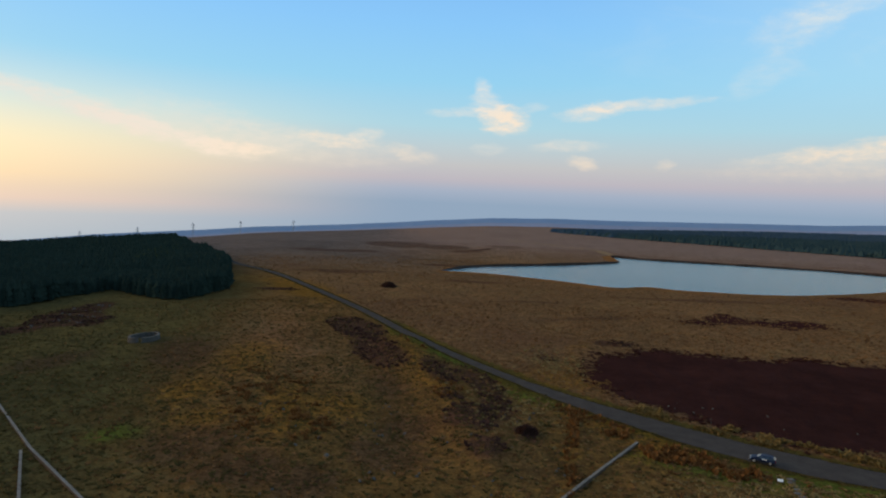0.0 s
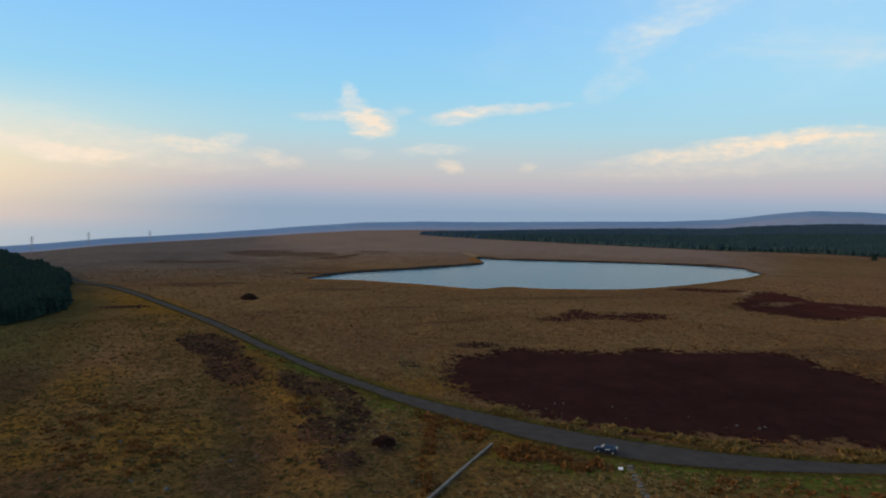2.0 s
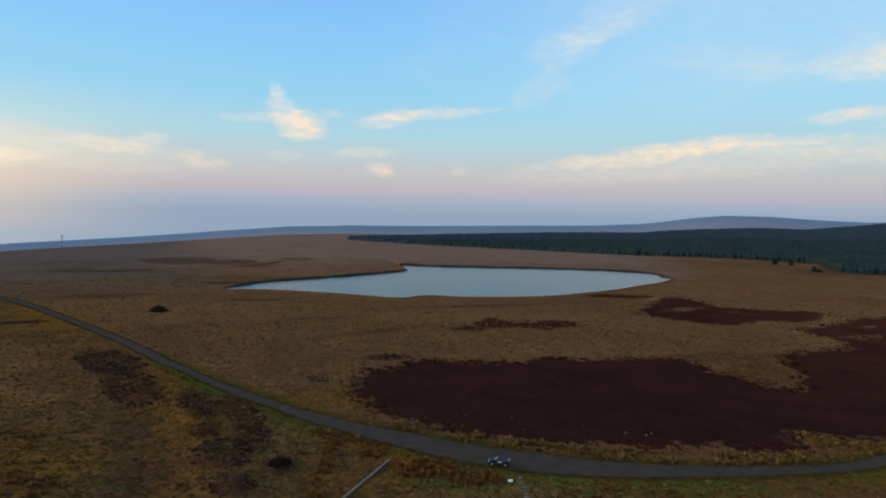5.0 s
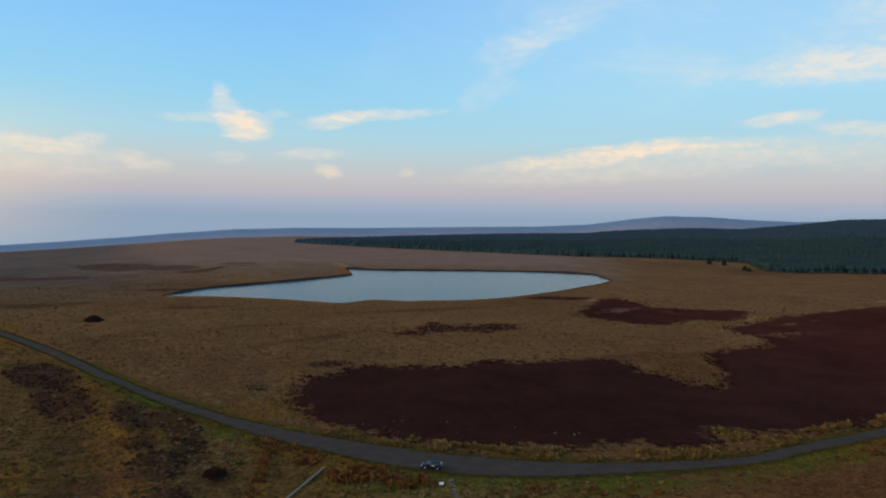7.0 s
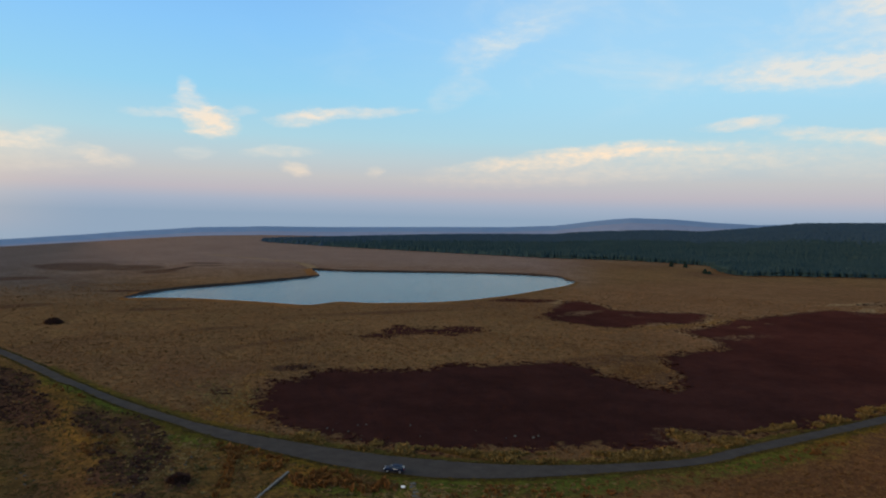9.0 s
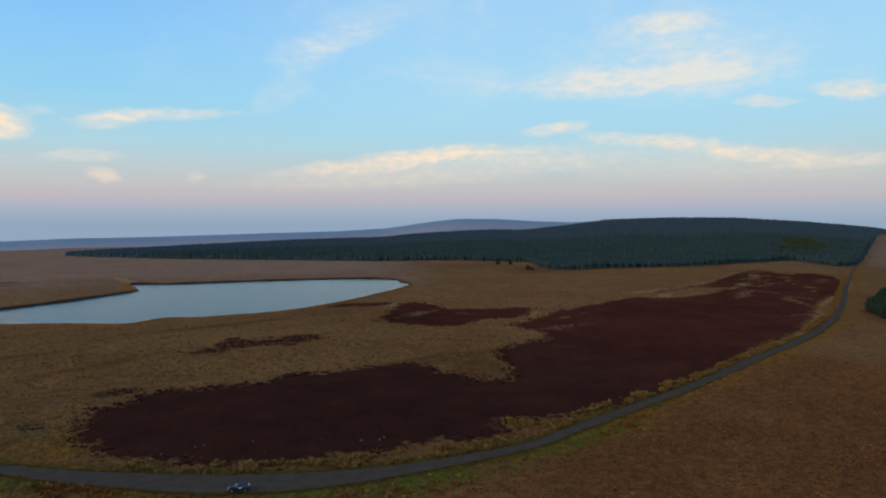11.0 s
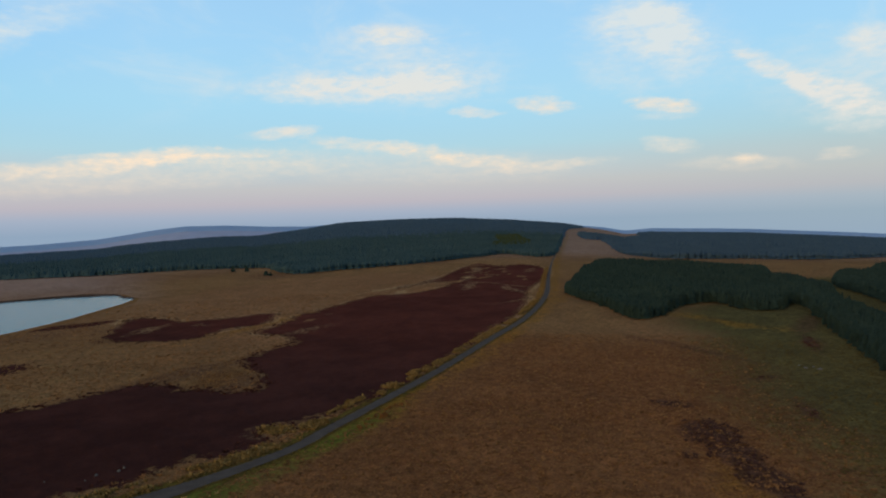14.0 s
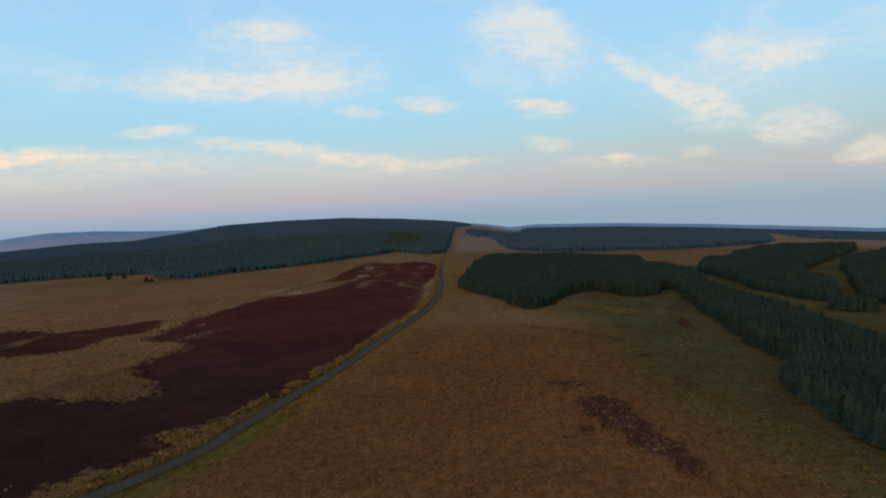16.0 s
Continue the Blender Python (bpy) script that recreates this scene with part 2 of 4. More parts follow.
           (138, 113), (131, 113), (126, 107), (105, 114), (85, 121), (73, 122), (63, 131), (53, 140), (47, 148), (42, 160)]
POND_HEATHER = [(208, 293), (229, 312), (257, 341), (276, 346), (276, 327), (272, 308), (283, 295), (300, 288), (315, 277), (298, 262), (276, 252), (260, 256), (243, 253),
                (228, 250), (217, 263), (212, 278)]
SMALL_HEATHER = [(98, 266), (113, 274), (123, 285), (128, 275), (143, 277), (156, 275), (159, 264), (143, 256), (125, 265), (107, 260)]
SHORE_HEATHER = [(215, 372), (235, 371), (252, 364), (262, 354), (253, 348), (236, 349), (220, 361)]
OUTCROP = [(-133, 197), (-134, 214), (-137, 234), (-140, 252), (-135, 265), (-129, 260), (-126, 246), (-113, 220), (-120, 214), (-126, 208)]
OLIVE_WEST = [(-50, 80), (-58, 130), (-68, 190), (-88, 280), (-150, 400), (-300, 360), (-300, 40), (-120, 40)]
OLIVE_EAST = [(165, -20), (210, 0), (300, 24), (350, 46), (430, 40), (620, -60), (520, -420), (60, -160), (110, -50)]
WOOD_WEST = [(-172, 244), (-160, 280), (-152, 303), (-130, 288), (-111, 274), (-104, 292), (-104, 326), (-122, 360), (-140, 432), (-203, 540),
             (-322, 760), (-385, 880), (-620, 880), (-760, 520), (-460, 200), (-260, 205)]
WOOD_EAST = [(470, 140), (432, 118), (398, 93), (366, 75), (346, 60), (376, 53), (402, 51), (428, 39), (424, 29), (404, 18), (400, 4), (404, -2), (429, -5), (426, -12),
             (385, -19), (333, -25), (295, -31), (260, -36), (231, -44), (209, -39), (196, -39), (168, -43), (150, -47), (110, -62), (60, -80), (80, -140), (150, -112), (205, -88),
             (239, -73), (268, -68), (295, -64), (328, -58), (345, -50), (376, -38), (440, -30), (525, -23), (566, 4), (655, 24), (720, 95), (740, 180), (600, 166), (520, 148)]
WOOD_VALLEY = [(541, -33), (480, -48), (430, -56), (390, -70), (368, -84), (395, -93), (437, -95), (484, -94), (560, -112), (660, -158), (800, -196), (857, -153),
               (817, -124), (652, -68), (592, -40)]
WOOD_VALLEY_SOUTH = [(478, -118), (410, -106), (374, -101), (350, -108), (326, -132), (420, -200), (620, -300), (760, -270), (660, -190), (560, -134)]
CLUMP_VALLEY = [(345, -79), (357, -89), (346, -97), (331, -93), (333, -84)]
WOOD_SKYLINE = [(1075, 236), (925, 165), (890, 111), (908, 44), (900, -23), (1005, -95), (1190, -168), (1700, -235), (2600, -330), (4300, -420), (4550, 150), (4300, 830), (2900, 560),
                (2000, 500), (1450, 345), (1160, 262)]
FOREST = [(330, 1960), (395, 1420), (445, 1170), (492, 1000), (545, 860), (583, 775), (620, 728), (650, 655), (664, 611), (615, 550), (581, 496),
          (602, 472), (733, 404), (845, 381), (906, 366), (868, 292), (1104, 356), (1684, 536), (2767, 868), (4400, 1350), (4000, 2300), (3300, 3200),
          (2600, 3750), (1900, 3850), (1250, 3350), (800, 2900), (480, 2350)]
# x, y, half lengths along and across, turn in degrees
SCRUB_WEST = [
    (-28, 224, 8, 22, 22), (-17, 190, 6, 18, 22), (1, 168, 4.5, 12, 12), (11, 160, 4, 15, 14), (13.5, 142, 3.4, 13, 8),
    (8, 131, 5.5, 8.5, 0), (9.5, 114, 3.4, 4.4, 0), (18, 124, 2.8, 5, 0), (4, 146, 3, 4.4, 0), (33, 192, 3, 5, 0),
    (-134, 206, 3, 12, 0), (-136, 238, 6, 20, 4), (-126, 224, 9, 13, -50), (-118, 217, 6, 5, 0),
]
# thin, broken heather: dull patches rather than dark ones
DULL = [(-46, 690, 34, 68, 6), (2, 655, 26, 34, -20), (24, 612, 14, 22, -30), (-90, 560, 40, 16, 0), (70, 720, 20, 16, 0), (-60, 400, 30, 8, 10), (171, 165, 11, 24, -28), (168, 190, 32, 7, -5), (315, 232, 26, 5, 8), (-42, 113, 9, 8, 0), (-30, 102, 9, 7, 0), (-20, 99, 6, 6, 0), (-97, 165, 5, 11, -10), (-70, 178, 9, 20, 20), (-5, 128, 6, 9, 0), (-12, 160, 4, 18, 12), (-8, 112, 7, 7, 0),
        (60, 262, 22, 4, 20), (40, 300, 16, 4, 10), (20, 372, 18, 6, 0), (130, 330, 40, 5, 0),
        (300, -16, 10, 3, 0), (361, -15, 34, 4, -6), (184, -34, 12, 3, -8), (280, 30, 30, 3, 52)]
# grass and heather mixed
MOTTLE = [(172, 168, 9, 24, -28), (165, 187, 30, 8, -5), (200, 190, 16, 6, 5), (310, 236, 28, 6, 8), (650, 283, 110, 30, 24), (520, 262, 70, 12, 10), (560, 210, 60, 8, 20)]
SCRUB_FAR = [
    (2, 463, 20, 5, 0), (-78, 313, 10, 4, 0), (40, 640, 5, 26, -30),
    (69, 677, 16, 5, 0), (-26, 337, 2.6, 3.4, 0), (330, 560, 60, 3, -30),
]
SCRUB_EAST = [
    (173, 9.5, 9, 6.5, 10), (161, 3, 10, 5.5, 25), (148, -4, 9, 5, 25), (136, -10, 7, 3, 18), (130, -13, 3.5, 1.6, 10),
    (196, 21, 3, 5.5, 0), (155.5, 11.5, 2.2, 2, 0), (306, -14, 14, 2.0, 8), (203, -12, 7, 1.6, 20),
    (238, 0, 6, 1.6, -50), (58, 214, 7, 4, 0),
]
SCRUB = SCRUB_WEST + SCRUB_FAR + SCRUB_EAST
GOLD_WEST = [
    (-31, 135, 6, 16, 10), (-26, 122, 6, 8, 0), (-54, 143, 6, 9, 0), (-45, 127, 5, 6, 0), (-4, 172, 3.2, 30, 12), (-66, 318, 12, 42, 30),
    (-7, 203, 5, 15, 25), (2, 152, 5, 11, 0), (26, 122, 1.3, 24, -12), (-50, 172, 7, 20, 10), (5, 150, 4, 6, 0),
    (-22, 137, 8, 8, 0),
]
GOLD_EAST = [
    (37, 133, 6, 8, 0), (41, 118, 6, 7, 0), (36, 168, 12, 12, 0), (155, 92, 12, 3, 10),
    (360, 118, 60, 2.5, 9), (230, 170, 12, 6, 0), (352, 22, 24, 5, 50),
    (150, 1, 12, 3, 20), (174, 172, 12, 8, 30),  (440, 236, 80, 7, 8), (300, 250, 60, 6, 4),
]
GOLD = GOLD_WEST + GOLD_EAST
STRAW_EAST = [(385, 25, 50, 24, 30), (300, 20, 60, 26, 20), (420, 320, 190, 120, 10), (300, 230, 90, 50, 10)]
GREEN = [(-7, 206, 4.0, 15, 28), (3, 186, 4.0, 13, 30), (48, 109, 12, 3, -30), (66, 103, 12, 5, -25), (95, 94, 18, 4, -12), (135, 91, 22, 3.5, 3),
         (-58, 116, 4, 4, 0), (20, 150, 10, 2.5, -50)]
PALE = [(243, 300, 12, 3, 20), (264, 286, 2.5, 2, 0),  (500, 232, 26, 4, 20), (560, 264, 22, 3, 20),
        (660, 300, 22, 4, 25), (660, 238, 18, 3, 15), (265, 212, 10, 3, 0), (134, 111, 4, 5, 0),
        (485, 284, 55, 5, -4), (440, 262, 20, 4, 20), (507, 200, 20, 2, 60), (475, 183, 16, 2, 40), (416, 152, 12, 2.5, -20), (107, 940, 48, 6, -72), (136, 845, 54, 6, -74), (161, 769, 28, 6, -66), (168, 680, 62, 6, 87)]

SOUTH = ROAD + [(2200, -2500), (-2500, -2500), (-900, 900)]


def smooth_line(points, per=6, closed=False):
    """A Catmull-Rom line through plan points."""
    p = np.array(points, float)
    m = len(p)
    out = []
    for i in range(m if closed else m - 1):
        if closed:
            a, b, c, d = p[i - 1], p[i], p[(i + 1) % m], p[(i + 2) % m]
        else:
            a, b, c, d = p[max(i - 1, 0)], p[i], p[i + 1], p[min(i + 2, m - 1)]
        for k in range(per):
            t = k / per
            out.append(0.5 * (2 * b + (c - a) * t + (2 * a - 5 * b + 4 * c - d) * t * t + (3 * b - a - 3 * c + d) * t ** 3))
    if not closed:
        out.append(p[-1])
    return np.array(out)


def line_distance(xy, line, closed):
    best = np.full(len(xy), 1e9)
    ends = np.roll(line, -1, axis=0) if closed else line[1:]
    for a, b in zip(line, ends):
        ab = b - a
        t = np.clip(((xy - a) @ ab) / max(ab @ ab, 1e-9), 0, 1)
        best = np.minimum(best, np.hypot(*(xy - a - t[:, None] * ab).T))
    return best


def inside(xy, line):
    result = np.zeros(len(xy), bool)
    for a, b in zip(line, np.roll(line, -1, axis=0)):
        if a[1] != b[1]:
            cross = (a[1] > xy[:, 1]) != (b[1] > xy[:, 1])
            result ^= cross & (xy[:, 0] < a[0] + (xy[:, 1] - a[1]) / (b[1] - a[1]) * (b[0] - a[0]))
    return result


def region(xy, points, per=4):
    """Metres inside (+) or outside (-) an outline; roughly so from 150 m away."""
    xy = np.asarray(xy, float)
    line = smooth_line(points, per, True)
    gap = np.maximum(np.maximum(line.min(0) - xy, xy - line.max(0)), 0).max(1)
    near = gap < 150
    out = -gap
    q = xy[near]
    out[near] = np.where(inside(q, line), 1, -1) * line_distance(q, line, True)
    return out


def blobs(xy, rows):
    best = np.full(len(xy), -1e3)
    for x, y, rx, ry, turn in rows:
        c, s = math.cos(radians(turn)), math.sin(radians(turn))
        dx, dy = xy[:, 0] - x, xy[:, 1] - y
        d = np.sqrt(((dx * c + dy * s) / rx) ** 2 + ((dy * c - dx * s) / ry) ** 2)
        best = np.maximum(best, (1 - d) * min(rx, ry))
    return best


# crest or bottom lines of banks and hollows, their rise and half width
BANKS = [([(-12, 204), (-4, 170), (4, 140), (9, 116)], 1.5, 7.0), ([(-24, 190), (-12, 158), (-6, 132), (-4, 112)], -1.0, 7.0),
         ([(-52, 170), (-36, 138), (-28, 118)], 1.2, 12.0), ([(182, 14), (160, 4), (130, -12)], 0.8, 5.0), ([(195, -6), (165, -18)], -0.8, 8.0)]
ROAD_LINE = smooth_line(ROAD, 8)
LAKE_LINE = smooth_line(LAKE, 5, True)


def height(xy):
    """The lie of the land: a level moor that rises or falls far off to the skyline."""
    xy = np.asarray(xy, float)
    dx, dy = xy[:, 0] - CENTRE[0], xy[:, 1] - CENTRE[1]
    r, az = np.hypot(dx, dy), np.degrees(np.arctan2(-dx, dy))
    el = np.interp(az, [a for a, e in SKYLINE], [e for a, e in SKYLINE])
    el = el - np.interp(az, [a for a, d in NEARER], [d for a, d in NEARER])
    far = 50.0 + 4600.0 * np.tan(np.radians(el))
    s = np.clip((r - 690.0) / 3910.0, 0, 1.02)
    west = np.clip((az - 14.0) / 20.0, 0, 1) * np.clip((r - 200) / 500, 0, 1) * -14.0
    # low swells of the ground, level at the road and the lake
    road, shore = line_distance(xy[r < 900], ROAD_LINE[::3], False), line_distance(xy[r < 900], LAKE_LINE[::2], True)
    calm = np.clip((road - 6) / 25, 0, 1) * np.clip((shore - 6) / 40, 0, 1) * np.clip((900 - r[r < 900]) / 200, 0, 1)
    calm = np.where(inside(xy[r < 900], LAKE_LINE[::2]), 0, calm)
    swell = np.zeros(len(xy))
    for k, (a, length, size) in enumerate([(0.4, 37, 0.45), (1.5, 29, 0.35), (2.3, 53, 0.5), (0.9, 17, 0.18), (2.8, 13, 0.15), (1.9, 9, 0.1)]):
        p = (xy[:, 0] * math.cos(a) + xy[:, 1] * math.sin(a)) * 2 * math.pi / length
        q = (xy[:, 1] * math.cos(a) - xy[:, 0] * math.sin(a)) * 2 * math.pi / (length * 1.7)
        swell += 0.4 * size * np.sin(p + 1.3 * np.sin(q + k) + 2 * k)
    swell[r >= 900] = 0
    swell[r < 900] *= calm
    for line, rise, wide in BANKS:
        near = r < 330
        swell[near] += rise * np.exp(-(line_distance(xy[near], np.array(line, float), False) / wide) ** 2)
    return far * s + west + swell


def z_at(x, y):
    return float(height([(x, y)])[0])


def road_width(x, y):
    """Half width: a passing place by the parked car is wider."""
    return 1.85 - min(max((x - 450) / 350, 0), 1) + 3.0 * math.exp(-((x - 62) / 30) ** 2) * (1 if y < 160 else 0)


# ---------------------------------------------------------------- materials
def material(name, rough=0.9, spec=0.2):
    mat = bpy.data.materials.new(name)
    mat.use_nodes = True
    bsdf = mat.node_tree.nodes["Principled BSDF"]
    bsdf.inputs["Roughness"].default_value = rough
    bsdf.inputs["Specular IOR Level"].default_value = spec
    return mat, Nodes(mat.node_tree), bsdf


def varied(name, a, b, scale=1.0, rough=0.9, spec=0.2, metal=0.0, bump=0.3, island=0.0):
    """Two-scale mottled surface between two colours."""
    mat, n, bsdf = material(name, rough, spec)
    at = n.add("ShaderNodeNewGeometry")
    coarse, fine = n.noise(at.outputs["Position"], 0.35 * scale, 3), n.noise(at.outputs["Position"], 3.1 * scale, 4)
    fac = n.math("ADD", n.math("MULTIPLY", coarse, 0.6), n.math("MULTIPLY", fine, 0.4))
    fac = n.step(fac, 0.3, 0.7)
    if island:
        fac = n.math("ADD", n.math("MULTIPLY", fac, 1 - island), n.math("MULTIPLY", at.outputs["Random Per Island"], island))
    n.feed(bsdf.inputs["Base Color"], n.mix(fac, a, b))
    bsdf.inputs["Metallic"].default_value = metal
    if bump:
        node = n.add("ShaderNodeBump")
        node.inputs["Strength"].default_value, node.inputs["Distance"].default_value = bump, 0.3 / scale
        n.feed(node.inputs["Height"], fine)
        n.feed(bsdf.inputs["Normal"], node.outputs[0])
    return mat


def ground_material():
    mat, n, bsdf = material("moorland", 1.0, 0.0)
    at = n.add("ShaderNodeNewGeometry").outputs["Position"]

    def cover(name):
        node = n.add("ShaderNodeAttribute", attribute_name=name)
        return node.outputs["Fac"]

    big, mid = n.noise(at, 0.011, 4, 0.6), n.noise(at, 0.06, 4, 0.6)
    small, fine = n.noise(at, 0.35, 5, 0.65), n.noise(at, 1.6, 4, 0.7)
    grain = n.step(n.math("ADD", n.math("MULTIPLY", small, 0.45), n.math("MULTIPLY", fine, 0.55)), 0.34, 0.66)
    patch = n.step(n.math("ADD", n.math("MULTIPLY", big, 0.5), n.math("MULTIPLY", mid, 0.5)), 0.36, 0.64)
    edge = n.math("MULTIPLY", n.math("SUBTRACT", n.math("ADD", n.math("MULTIPLY", mid, 0.5), n.math("MULTIPLY", small, 0.5)), 0.5), 1.0)

    def where(name, fray, soft):
        return n.step(n.math("ADD", cover(name), n.math("MULTIPLY", edge, fray)), -soft, soft)

    moor = n.mix(patch, (0.140, 0.078, 0.036), (0.188, 0.106, 0.048))
    moor = n.mix(n.math("MULTIPLY", n.step(mid, 0.5, 0.75), 0.5), moor, (0.142, 0.092, 0.034))
    south = n.mix(patch, (0.104, 0.061, 0.021), (0.160, 0.089, 0.029))
    moor = n.mix(where("south", 20.0, 3.0), moor, south)
    moor = n.mix(n.math("MULTIPLY", n.step(n.noise(at, 0.0065, 4, 0.6), 0.48, 0.66), 0.45), moor, (0.105, 0.052, 0.034))
    # far moor paler and purplish: distance haze put into the ground colour
    moor = n.mix(where("hazed_heath", 500.0, 200.0), moor, n.mix(patch, (0.195, 0.128, 0.100), (0.245, 0.165, 0.128)))
    # far western ground turned blue-grey, haze painted in as well
    moor = n.mix(n.math("MULTIPLY", where("hazed_west", 120.0, 120.0), 0.75), moor, n.mix(patch, (0.082, 0.075, 0.072), (0.122, 0.106, 0.098)))
    moor = n.mix(where("straw", 120.0, 30.0), moor, n.mix(patch, (0.155, 0.081, 0.039), (0.200, 0.108, 0.053)))
    moor = n.mix(where("slope", 40.0, 25.0), moor, n.mix(patch, (0.118, 0.053, 0.023), (0.158, 0.072, 0.030)))
    moor = n.mix(where("olive", 90.0, 22.0), moor, n.mix(patch, (0.058, 0.050, 0.022), (0.088, 0.072, 0.028)))
    moor = n.mix(n.math("MULTIPLY", where("verge", 12.0, 1.2), 0.75), moor, n.mix(small, (0.040, 0.042, 0.007), (0.075, 0.068, 0.011)))
    gold = n.mix(grain, (0.135, 0.066, 0.011), (0.22, 0.11, 0.018))
    moor = n.mix(n.math("MULTIPLY", where("gold", 40.0, 5.0), 0.6), moor, gold)
    moor = n.mix(n.math("MULTIPLY", where("green", 16.0, 2.5), 0.8), moor, n.mix(small, (0.050, 0.070, 0.013), (0.095, 0.115, 0.020)))
    moor = n.mix(n.math("MULTIPLY", where("scrub", 10.0, 1.6), 0.9), moor, n.mix(grain, (0.038, 0.020, 0.016), (0.072, 0.037, 0.026)))
    moor = n.mix(n.math("MULTIPLY", where("dull", 26.0, 3.0), 0.6), moor, n.mix(grain, (0.042, 0.022, 0.016), (0.082, 0.045, 0.028)))
    heather = n.mix(patch, (0.030, 0.0126, 0.0105), (0.049, 0.0195, 0.0157))
    heather = n.mix(where("ruddy", 60.0, 70.0), heather, n.mix(patch, (0.050, 0.0170, 0.0128), (0.078, 0.0255, 0.0180)))
    heather = n.mix(n.math("MULTIPLY", n.math("MULTIPLY", where("pale", 30.0, 3.5), n.step(small, 0.36, 0.6)), 0.8), heather, (0.21, 0.13, 0.065))
    burnt = where("heather", 46.0, 1.6)
    moor = n.mix(burnt, n.mix(n.math("MULTIPLY", where("pale", 22.0, 1.5), 0.75), moor, (0.28, 0.185, 0.095)), heather)
    moor = n.mix(1.0, moor, n.mix(burnt, n.mix(grain, (0.52, 0.52, 0.53), (1.42, 1.38, 1.28)), n.mix(grain, (0.85, 0.85, 0.85), (1.12, 1.12, 1.12))), "MULTIPLY")
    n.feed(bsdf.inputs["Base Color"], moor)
    bump = n.add("ShaderNodeBump")
    bump.inputs["Strength"].default_value, bump.inputs["Distance"].default_value = 0.7, 0.5
    n.feed(bump.inputs["Height"], n.math("ADD", fine, n.math("MULTIPLY", small, 1.5)))
    n.feed(bsdf.inputs["Normal"], bump.outputs[0])
    return mat


def water_material():
    mat, n, bsdf = material("lake_water", 0.2, 0.19)
    bsdf.inputs["Base Color"].default_value = (0.012, 0.022, 0.03, 1)
    bsdf.inputs["IOR"].default_value = 1.333
    at = n.add("ShaderNodeNewGeometry").outputs["Position"]
    bump = n.add("ShaderNodeBump")
    bump.inputs["Strength"].default_value, bump.inputs["Distance"].default_value = 0.6, 0.16
    n.feed(bump.inputs["Height"], n.noise(at, 0.8, 4, 0.6))
    n.feed(bsdf.inputs["Normal"], bump.outputs[0])
    return mat


GROUND, WATER = ground_material(), water_material()
ASPHALT = varied("asphalt", (0.048, 0.040, 0.034), (0.071, 0.060, 0.051), 1.0, 1.0, 0.02, bump=0.15)
SHORE_GRASS = varied("shore_grass", (0.135, 0.064, 0.024), (0.20, 0.10, 0.038), 0.5, 1.0, 0.0)
PEAT = varied("peat_bank", (0.020, 0.013, 0.010), (0.05, 0.03, 0.02), 1.0)
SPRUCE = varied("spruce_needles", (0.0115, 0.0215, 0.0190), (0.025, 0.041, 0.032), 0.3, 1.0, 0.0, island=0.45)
# spruce blued and lightened with distance: haze put into the needle colour
SPRUCE_HAZE_MID = varied("spruce_mid_haze", (0.021, 0.043, 0.049), (0.036, 0.062, 0.066), 0.03, 1.0, 0.0, island=0.4)
SPRUCE_HAZE_FAR = varied("spruce_far_haze", (0.027, 0.050, 0.073), (0.040, 0.067, 0.091), 0.05, 1.0, 0.0, island=0.35)
LARCH = varied("larch_needles", (0.022, 0.033, 0.017), (0.042, 0.053, 0.022), 0.2, 1.0, 0.0, island=0.5)
BARK = varied("bark", (0.05, 0.035, 0.025), (0.10, 0.075, 0.055), 4.0)
STRAW = varied("dry_grass", (0.078, 0.038, 0.016), (0.250, 0.136, 0.057), 0.3, 1.0, 0.0, island=0.75)
SLOPE_GRASS = varied("russet_grass", (0.058, 0.028, 0.012), (0.245, 0.130, 0.054), 0.3, 1.0, 0.0, island=0.7)
OLIVE_GRASS = varied("olive_grass", (0.054, 0.042, 0.016), (0.102, 0.077, 0.027), 0.3, 1.0, 0.0, island=0.8)
RUSH = varied("pale_rushes", (0.080, 0.054, 0.018), (0.250, 0.160, 0.055), 0.8, 1.0, 0.0, island=0.6)
BRACKEN = varied("dead_bracken", (0.100, 0.043, 0.014), (0.215, 0.100, 0.034), 0.8, 1.0, 0.0, island=0.6)
PALE_GRASS = varied("bleached_grass", (0.125, 0.087, 0.034), (0.290, 0.205, 0.085), 0.8, 1.0, 0.0, island=0.6)
MAROON = varied("maroon_heather", (0.034, 0.014, 0.011), (0.060, 0.024, 0.017), 0.8, 1.0, 0.0, island=0.5)
LING = varied("dark_heather_bushes", (0.037, 0.020, 0.017), (0.080, 0.042, 0.032), 1.0, 1.0, 0.0, island=0.5)
STONE = varied("field_stone", (0.050, 0.048, 0.044), (0.105, 0.100, 0.090), 2.0, island=0.5)
PALE_STONE = varied("pale_stone", (0.095, 0.088, 0.078), (0.165, 0.152, 0.135), 1.5)
DECK = varied("weathered_timber", (0.12, 0.11, 0.095), (0.215, 0.20, 0.172), 2.0, island=0.5)
STEEL = varied("galvanised_steel", (0.28, 0.30, 0.33), (0.36, 0.38, 0.40), 0.5, 0.6, 0.4, 0.3, 0)
PAINT = varied("dark_blue_paint", (0.006, 0.012, 0.035), (0.009, 0.017, 0.048), 1.0, 0.5, 0.12, bump=0)
GLASS = varied("car_glass", (0.015, 0.02, 0.025), (0.02, 0.026, 0.03), 1.0, 0.05, 0.8, bump=0)
RUBBER = varied("tyre_rubber", (0.012, 0.012, 0.012), (0.02, 0.02, 0.02), 6.0, 0.8)
